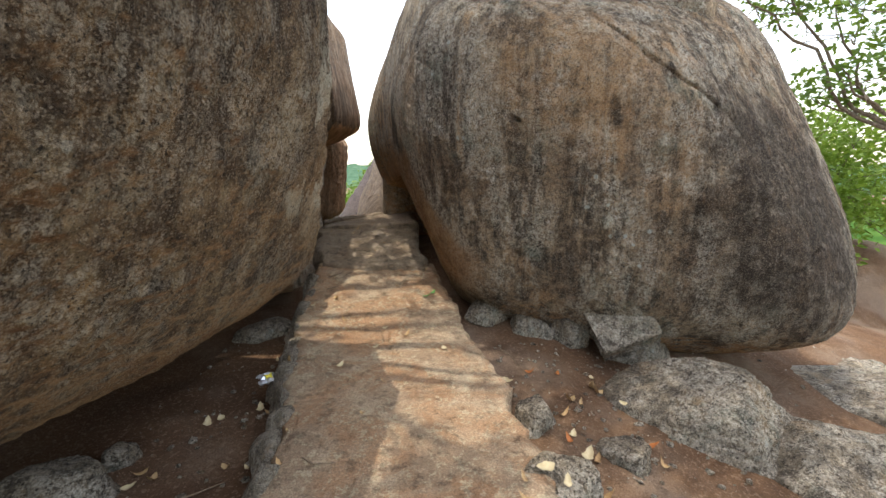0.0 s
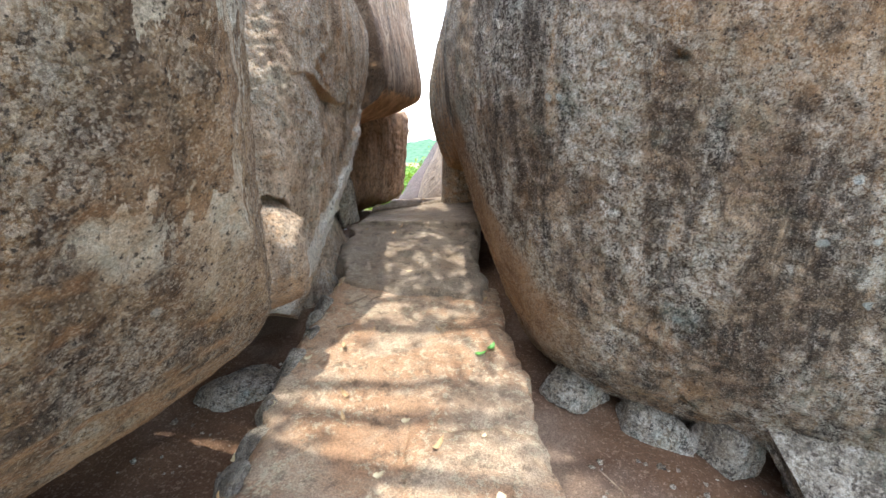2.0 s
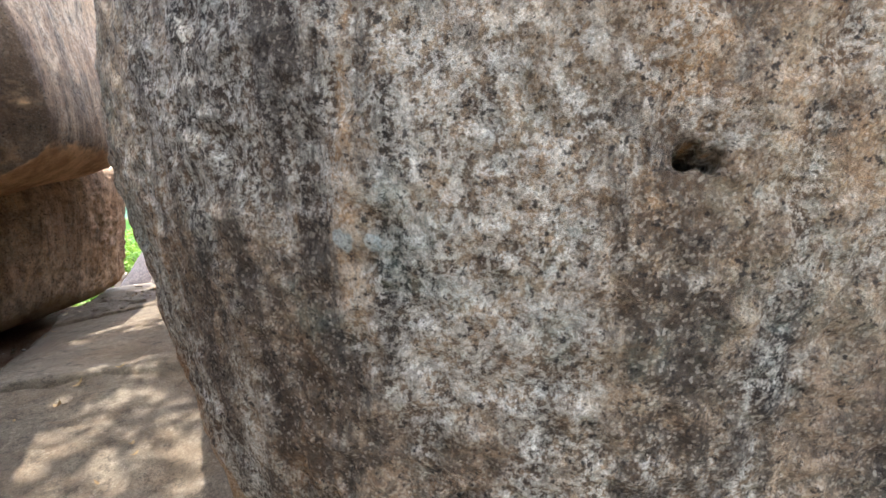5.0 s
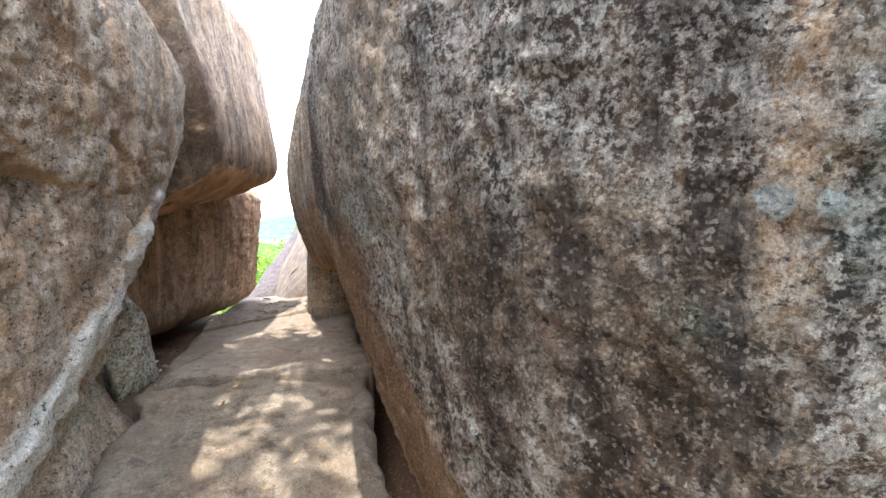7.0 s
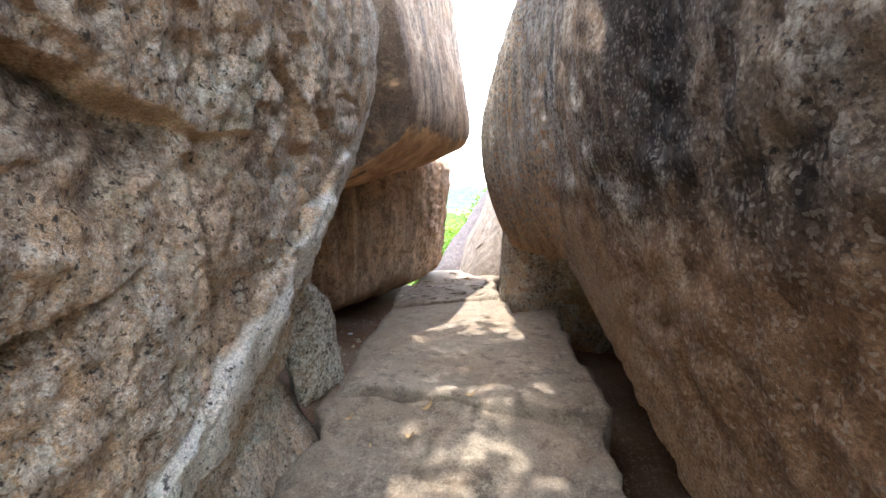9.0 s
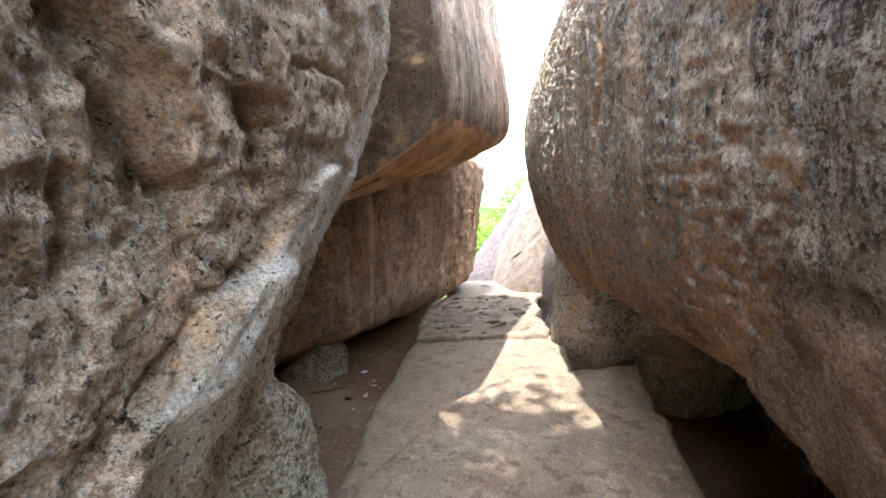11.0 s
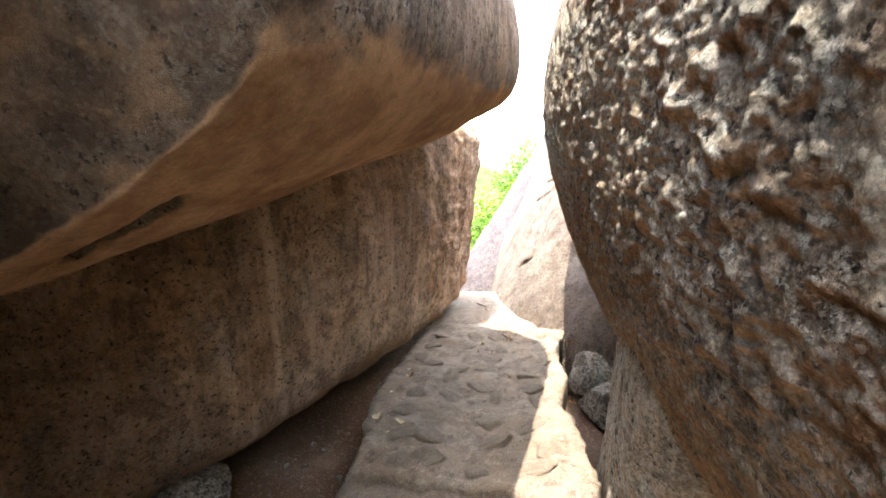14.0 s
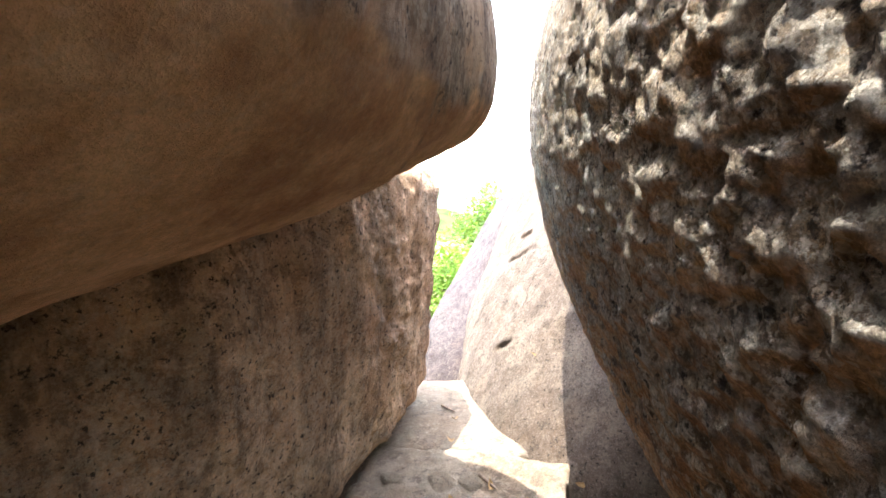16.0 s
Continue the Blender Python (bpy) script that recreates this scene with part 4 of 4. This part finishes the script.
def leaf_cloud(centres, count, size, rng, flat=0.6):
    """Folded leaves in loose clumps round the centres (x, y, z, radius)."""
    cs = np.array(centres, float)
    w = cs[:, 3] ** 2
    clumps = max(8, count // 26)
    pick = rng.choice(len(cs), clumps, p=w / w.sum())
    d = rng.normal(size=(clumps, 3))
    d /= np.linalg.norm(d, axis=1)[:, None]
    at = cs[pick, :3] + d * (cs[pick, 3] * rng.uniform(0.35, 1.0, clumps) ** 0.6)[:, None] * (1, 1, flat)
    which = rng.integers(0, clumps, count)
    pos = at[which] + rng.normal(size=(count, 3)) * (cs[pick[which], 3] * 0.2)[:, None]
    axis = rng.normal(size=(count, 3)) * (1, 1, 0.55) + (0, 0, -0.25)
    axis /= np.linalg.norm(axis, axis=1)[:, None]
    wide = np.cross(axis, rng.normal(size=(count, 3)))
    wide /= np.linalg.norm(wide, axis=1)[:, None]
    nor = np.cross(axis, wide)
    L = (size * rng.uniform(0.65, 1.25, count))[:, None]
    v = np.stack([pos, pos + axis * L * 0.5 + wide * L * 0.24 + nor * L * 0.08, pos + axis * L, pos + axis * L * 0.5 - wide * L * 0.24 + nor * L * 0.08], 1)
    b = np.arange(count)[:, None] * 4
    return v.reshape(-1, 3), np.concatenate([b + (0, 1, 2), b + (0, 2, 3)])


def tree(label, base, fork, centres, count, size, leaves, seed, thick=0.16, twigs=True):
    rng = np.random.default_rng(seed)
    ob = tagged(new("tree"), label, "tree")
    ob.location = base
    base, fork = np.array(base, float), np.array(fork, float)

    def piece(name, v, f, mat, text=""):
        o = new(name, mesh_of(name, np.asarray(v) - base, f, mat))
        o.parent = ob
        return tagged(o, text)

    piece("trunk", *tube([base - (0, 0, 0.3), base * 0.6 + fork * 0.4 + rng.normal(size=3) * 0.12, fork], thick, thick * 0.7, 12, 0.1, seed), BARK)
    for c in centres:
        c = np.array(c, float)
        mid = fork * 0.5 + c[:3] * 0.5 + rng.normal(size=3) * 0.15 + (0, 0, 0.15)
        piece("limb", *tube([fork, mid, c[:3]], thick * 0.42, 0.012, 8, 0.12, seed + 1), BARK)
        if twigs:
            vs, fs, n0 = [], [], 0
            for _ in range(7):
                d = rng.normal(size=3)
                d /= np.linalg.norm(d)
                a = mid + (c[:3] - mid) * rng.uniform(0.3, 1)
                v, f = tube([a, a + d * c[3] * 0.5 + rng.normal(size=3) * 0.08, a + d * c[3] * 0.95], 0.014, 0.004, 5, 0.05, seed)
                vs.append(v), fs.append(f + n0)
                n0 += len(v)
            tagged(piece("twigs", np.concatenate(vs), np.concatenate(fs), BARK), kind="stuff")
    piece("crown", *leaf_cloud(centres, count, size, rng), leaves)
    return ob


tree("leafy green tree on the slope beside the boulders", (9.6, 8.2, -2.4), (8.9, 8.3, 1.2),
     [(5.2, 9.2, 5.0, 0.9), (6.3, 8.9, 4.6, 1.1), (7.4, 8.6, 4.3, 1.2), (8.4, 8.2, 3.2, 1.0), (7.6, 9.2, 2.5, 0.8), (7.2, 8.4, 3.0, 0.6), (8.6, 8.6, 4.6, 1.2), (9.6, 8.2, 3.6, 1.2)],
     4300, 0.17, LEAVES, 5, 0.11)
tree("bright leafy bush-like tree behind the boulder", (9.4, 10.4, -2.6), (9.2, 10.4, -0.8),
     [(8.2, 10.2, 1.6, 1.1), (9.2, 10.4, 0.8, 1.3), (8.4, 10.0, 0.0, 1.0), (9.8, 10.6, 1.9, 1.1), (10.6, 10.4, 0.4, 1.3), (9.0, 10.2, -0.7, 0.9)],
     8000, 0.17, LEAVES_BRIGHT, 6, 0.14)
tree("tall spreading tree shading the path from above", (-5.6, 3.2, -0.9), (-4.4, 3.4, 5.0),
     [(-2.9, 2.6, 7.0, 1.1), (-0.1, 3.8, 7.4, 1.1), (1.2, 3.6, 7.6, 1.3), (0.2, 2.6, 7.4, 0.8), (2.6, 3.2, 7.4, 1.2), (1.6, 5.4, 7.4, 1.3), (-0.4, 5.4, 7.2, 1.1), (-1.4, 5.2, 7.4, 1.1), (-1.0, 6.2, 7.2, 0.9), (1.0, 2.2, 7.4, 1.0),
      (-2.6, 6.6, 7.2, 0.9), (-1.3, 0.9, 7.6, 0.7), (-0.5, 1.6, 7.4, 0.7), (-2.1, 6.2, 6.4, 0.7), (-2.4, 6.8, 6.6, 0.7), (-1.5, 6.5, 6.8, 0.7)],
     11000, 0.16, LEAVES, 7, 0.22)
tree("bright green tree below the end of the passage", (-5.4, 21.0, -7.0), (-5.3, 21.0, -3.2),
     [(-5.2, 20.6, -0.9, 1.3), (-4.2, 21.4, -1.4, 1.2), (-6.4, 21.0, -1.6, 1.4), (-5.0, 20.0, -2.4, 1.3), (-3.6, 20.4, -2.6, 1.2), (-6.2, 20.2, -2.8, 1.3)],
     9000, 0.2, LEAVES_BRIGHT, 8, 0.16, False)
tree("dark green tree farther down the slope", (-4.6, 33.0, -9.0), (-4.5, 33.0, -3.5),
     [(-4.4, 33.0, 0.3, 1.7), (-3.0, 33.6, -0.8, 1.7), (-5.8, 33.2, -1.2, 1.7), (-4.6, 32.4, -2.2, 2.0), (-2.0, 33.4, -2.6, 2.0)],
     6000, 0.34, LEAVES, 9, 0.18, False)

# ---- woods on the slope and the far hills ----
rng = np.random.default_rng(12)
n = 420
ang, rad = rng.uniform(0.1, math.pi - 0.1, n), rng.uniform(0, 1, n) ** 0.7 * 150 + 34
wx, wy = -3 + rad * np.cos(ang), 4 + rad * np.sin(ang)
wz = np.maximum(ground_far(wx, wy), -34) + 2.0
keep = np.hypot(wx + 4.6, wy - 33) > 5
woods = np.stack([wx, wy, wz + rng.uniform(-0.5, 1.6, n), rng.uniform(2.2, 4.2, n)], 1)[keep]
v, f = leaf_cloud(woods, 60000, 0.8, rng, 0.7)
tagged(new("woods", mesh_of("woods", v, f, LEAVES)), "dense green woods covering the slope below", "woods", kind="stuff")


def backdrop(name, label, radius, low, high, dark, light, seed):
    """A wooded ridge far off: a bumpy strip that leans back, any haze painted into its colours."""
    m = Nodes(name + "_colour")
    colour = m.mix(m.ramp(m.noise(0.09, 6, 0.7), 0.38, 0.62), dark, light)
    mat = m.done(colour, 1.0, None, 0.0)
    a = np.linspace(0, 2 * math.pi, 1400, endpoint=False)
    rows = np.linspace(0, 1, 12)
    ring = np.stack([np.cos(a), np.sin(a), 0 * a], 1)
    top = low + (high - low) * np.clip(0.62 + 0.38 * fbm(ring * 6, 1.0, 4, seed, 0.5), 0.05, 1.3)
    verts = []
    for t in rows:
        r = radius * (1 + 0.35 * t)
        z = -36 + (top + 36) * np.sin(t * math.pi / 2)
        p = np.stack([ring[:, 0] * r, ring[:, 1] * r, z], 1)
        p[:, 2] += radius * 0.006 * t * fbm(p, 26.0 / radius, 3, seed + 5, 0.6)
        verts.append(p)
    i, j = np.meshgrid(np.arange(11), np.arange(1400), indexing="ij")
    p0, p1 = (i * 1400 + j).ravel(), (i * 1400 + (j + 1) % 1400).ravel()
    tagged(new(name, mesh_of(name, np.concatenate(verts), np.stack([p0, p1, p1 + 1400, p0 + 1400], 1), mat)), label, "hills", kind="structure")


backdrop("backdrop", "green wooded plain in the distance", 260, -26, -12, (0.03, 0.07, 0.016), (0.06, 0.11, 0.025), 3)
# bluer, paler greens stand in for haze over the farther hills
backdrop("backdrop", "blue-green wooded hills with haze painted into the colour", 700, -20, 10, (0.045, 0.09, 0.055), (0.075, 0.125, 0.08), 9)

# ---- a granite post at the end of the passage ----
post = tagged(new("stone_post"), "squared granite railing post beyond the passage", "stone post")
post.location = (-3.58, 14.2, -1.4)
for text, size, z in (("shaft", (0.2, 0.2, 1.0), 0.42), ("cap", (0.27, 0.27, 0.1), 0.97)):
    bm = bmesh.new()
    bmesh.ops.create_cube(bm, size=1.0)
    bmesh.ops.scale(bm, vec=size, verts=bm.verts)
    bmesh.ops.bevel(bm, geom=bm.edges[:], offset=0.015, segments=2, affect="EDGES")
    bmesh.ops.translate(bm, vec=(0, 0, z), verts=bm.verts)
    part(text, bm, POST, post)

# ---- grit and pebbles on the soil ----
rng = np.random.default_rng(77)
dirs, faces = cube_sphere(2)
vs, fs, n0 = [], [], 0
for x0, x1, y0, y1, count in ((0.45, 2.2, 1.2, 3.6, 520), (-1.9, -1.0, 1.2, 4.2, 220), (-3.2, -2.2, 7.2, 9.4, 70), (2.2, 5.0, 2.6, 6.0, 120)):
    for _ in range(count):
        x, y, r = rng.uniform(x0, x1), rng.uniform(y0, y1), 0.005 + 0.02 * rng.uniform() ** 3
        z = float(ground_z(np.array([x]), np.array([y]))[0] + (0.035 * fbm(np.array([[x, y, 0.0]]), 0.9, 4, 5) + 0.014 * fbm(np.array([[x, y, 0.0]]), 5, 3, 9))[0])
        shape = dirs * (1 + 0.25 * rng.normal(size=(len(dirs), 1))) * (r, r * rng.uniform(0.6, 1.3), r * 0.7)
        vs.append(shape + (x, y, z + r * 0.25)), fs.append(faces + n0)
        n0 += len(dirs)
tagged(new("pebbles", mesh_of("pebbles", np.concatenate(vs), np.concatenate(fs), ROCK_SMALL)), "small grey pebbles strewn over the soil", "pebbles", kind="stuff")

# ---- litter, sticks and leaves ----
bpy.context.view_layer.update()
graph = bpy.context.evaluated_depsgraph_get()


def drop(x, y, start):
    hit, place, normal, *_ = scene.ray_cast(graph, (x, y, start), (0, 0, -1))
    return (place, normal) if hit else (Vector((x, y, start - 0.5)), Vector((0, 0, 1)))


def leaf_mesh(name, length, width, curl, mat, seed):
    n = 8
    t = np.linspace(0, 1, n + 1)
    half = width / 2 * np.sin(math.pi * t ** 0.8) ** 0.8 + 0.0008
    rngl = np.random.default_rng(seed)
    bend = curl * (t - 0.4) ** 2 * length * 2
    verts = []
    for s, lift in ((-1, 0.35), (0, 0.0), (1, 0.3)):
        wob = rngl.normal(size=n + 1) * width * 0.05
        verts.append(np.stack([(t - 0.5) * length, s * half + wob * abs(s), bend + lift * half * (0.6 + rngl.uniform(0, 0.8)) + 0.003], 1))
    v = np.concatenate(verts)
    i = np.arange(n)
    f = np.concatenate([np.stack([i, i + 1, i + n + 2, i + n + 1], 1), np.stack([i + n + 1, i + n + 2, i + 2 * n + 3, i + 2 * n + 2], 1)])
    me = mesh_of(name, v, f, mat)
    return me


KINDS = [("pale dead leaf lying on the ground", leaf_mesh("fallen_leaf", 0.1, 0.055, 0.5, LEAF_PALE, 1)),
         ("curled brown dead leaf lying on the ground", leaf_mesh("fallen_leaf", 0.09, 0.045, 1.1, LEAF_DRY, 2)),
         ("narrow brown dead leaf lying on the ground", leaf_mesh("fallen_leaf", 0.11, 0.035, 0.8, LEAF_DRY, 3)),
         ("rust-coloured dead leaf lying on the ground", leaf_mesh("fallen_leaf", 0.1, 0.05, 0.9, LEAF_RUST, 4))]
rng = random.Random(9)


def scatter(count, x0, x1, y0, y1, start, kinds, scale=1.0):
    for _ in range(count):
        x, y = rng.uniform(x0, x1), rng.uniform(y0, y1)
        place, normal = drop(x, y, start)
        if normal.z < 0.5:
            continue
        text, me = KINDS[rng.choice(kinds)]
        ob = tagged(new("fallen_leaf", me), text, "leaf", "fallen leaves")
        tilt = normal.to_track_quat("Z", "Y").to_matrix().to_4x4()
        s = scale * rng.uniform(0.6, 1.25)
        ob.matrix_world = Matrix.Translation(place) @ tilt @ pose(0, 0, 0.002, 0, 0, rng.uniform(0, 360)) @ Matrix.Scale(s, 4)


scatter(34, 0.45, 1.3, 1.4, 3.2, 0.0, (0, 1, 2, 0, 3))
scatter(26, -0.9, 0.4, 1.3, 5.0, 0.5, (1, 2, 2, 0), 0.6)
scatter(16, -1.6, -1.0, 1.5, 4.0, 0.0, (0, 1, 2), 0.7)
scatter(10, -1.6, -0.5, 4.6, 6.2, 0.8, (1, 2), 0.5)
scatter(16, -2.9, -2.2, 7.2, 9.6, 0.5, (1, 2, 0), 0.6)
scatter(14, -1.48, -1.3, 10.1, 10.6, 0.3, (3, 1, 1, 2), 0.5)
scatter(10, -2.6, -1.4, 8.6, 11.8, 0.6, (1, 2), 0.6)
# flat stones set in the worn slab
rng_set = random.Random(15)
ob = stone("", (0, 0, 0), (1, 1, 1), (0, 0, 0), SLAB_ROUGH, 83, 8, "set_stone", "", blocky=9)
set_shape = ob.data
bpy.data.objects.remove(ob)
for row in range(9):
    for k in range(4):
        u, y = (k + 0.5 + rng_set.uniform(-0.25, 0.25)) / 4, 8.6 + row * 0.22 + rng_set.uniform(-0.05, 0.05)
        left, right = np.interp(y, (8.45, 9.36, 10.78), (-2.3, -2.56, -2.74)), np.interp(y, (8.43, 9.4, 10.58), (-1.28, -1.45, -1.56))
        place, normal = drop(float(left + (right - left) * u), y, 0.45)
        if normal.z < 0.8 or place.z < -0.25:
            continue
        ob = new("set_stone", set_shape)
        ob.parent = worn_slab
        ob.matrix_world = Matrix.Translation(place - Vector((0, 0, 0.012))) @ normal.to_track_quat("Z", "Y").to_matrix().to_4x4() @ pose(0, 0, 0, 0, 0, rng_set.uniform(0, 360)) @ Matrix.Diagonal((rng_set.uniform(0.14, 0.24), rng_set.uniform(0.1, 0.17), 0.05, 1))
fresh = leaf_mesh("fresh_leaf", 0.085, 0.042, 0.4, LEAF_FRESH, 6)
for x, y, a in ((-0.16, 3.98, 20), (-0.1, 4.06, 70)):
    place, normal = drop(x, y, 0.5)
    tagged(new("fresh_leaf", fresh), "fresh green leaf fallen on the causeway", "leaf", "green leaves").matrix_world = pose(*place, 0, 0, a)


def stick(label, points, start, r=0.006, seed=0):
    pts = [tuple(drop(x, y, start)[0] + Vector((0, 0, r * 1.5))) for x, y in points]
    v, f = tube(pts, r, r * 0.5, 6, 0.01, seed)
    tagged(new("stick", mesh_of("stick", v, f, TWIG)), label, "stick", "dry sticks")


stick("dry forked stick on the causeway", [(-1.2, 4.42), (-1.13, 4.52), (-1.1, 4.6)], 0.6, 0.008, 1)
stick("dry forked stick on the causeway", [(-1.06, 4.5), (-1.04, 4.58), (-0.98, 4.6)], 0.6, 0.006, 2)
stick("short dry stick on the causeway", [(-1.16, 4.12), (-1.06, 4.18)], 0.6, 0.007, 3)
stick("long thin dry stick on the soil", [(-1.28, 1.75), (-1.2, 1.79), (-1.1, 1.9)], 0.0, 0.006, 4)
stick("thin dry stick on the causeway", [(-0.66, 1.78), (-0.6, 1.74), (-0.5, 1.75)], 0.3, 0.005, 5)
stick("thin dry stick on the soil", [(-1.3, 3.2), (-1.22, 3.1)], 0.0, 0.007, 6)
stick("thin dry stick on the soil", [(0.5, 3.5), (0.58, 3.4), (0.62, 3.25)], 0.0, 0.006, 7)
stick("thin dry stick on the soil", [(0.85, 2.5), (0.9, 2.62), (0.87, 2.75)], 0.0, 0.005, 8)
stick("dry split stick on sheltered soil", [(-3.0, 7.75), (-2.86, 7.86), (-2.78, 7.98)], 0.4, 0.012, 9)
stick("dry stick on a granite slab", [(-2.45, 11.35), (-2.32, 11.25)], 0.4, 0.012, 10)
stick("dry stick on a granite slab", [(-1.98, 10.4), (-1.86, 10.28)], 0.4, 0.012, 11)


def wrapper(label, place, size, turn, seed, print_too):
    n = 14
    u, w = np.meshgrid(np.linspace(-0.5, 0.5, n + 1), np.linspace(-0.5, 0.5, n + 1), indexing="ij")
    p = np.stack([u.ravel(), w.ravel(), 0 * u.ravel()], 1)
    z = 0.22 * np.abs(fbm(p + seed, 3.0, 3, seed, 0.6, True)) * 0.6 + 0.25 * (0.25 - p[:, 0] ** 2) + 0.1
    p = (p + np.stack([0.12 * fbm(p, 4, 2, seed), 0.12 * fbm(p, 4, 2, seed + 2), z], 1)) * size
    i, j = np.meshgrid(np.arange(n), np.arange(n), indexing="ij")
    q = (i * (n + 1) + j).ravel()
    f = np.stack([q, q + n + 1, q + n + 2, q + 1], 1)
    ob = tagged(new("wrapper", mesh_of("wrapper", p, f, FOIL, True)), label, "litter")
    ob.matrix_world = pose(*place, 0, 0, turn)
    if print_too:
        mid = [k for k in range(len(f)) if 4 <= k // n <= 8 and 5 <= k % n <= 9]
        o = new("print", mesh_of("print", p + (0, 0, 0.002), f[mid], FOIL_PRINT, True))
        o.parent = ob
        tagged(o, "yellow printed patch")


wrapper("crumpled silver foil wrapper with yellow print on the soil", drop(-1.16, 2.64, 0.0)[0], 0.13, 30, 3, True)
wrapper("small crumpled pale paper scrap on the soil", drop(-2.82, 8.3, 0.5)[0], 0.05, 10, 5, False)
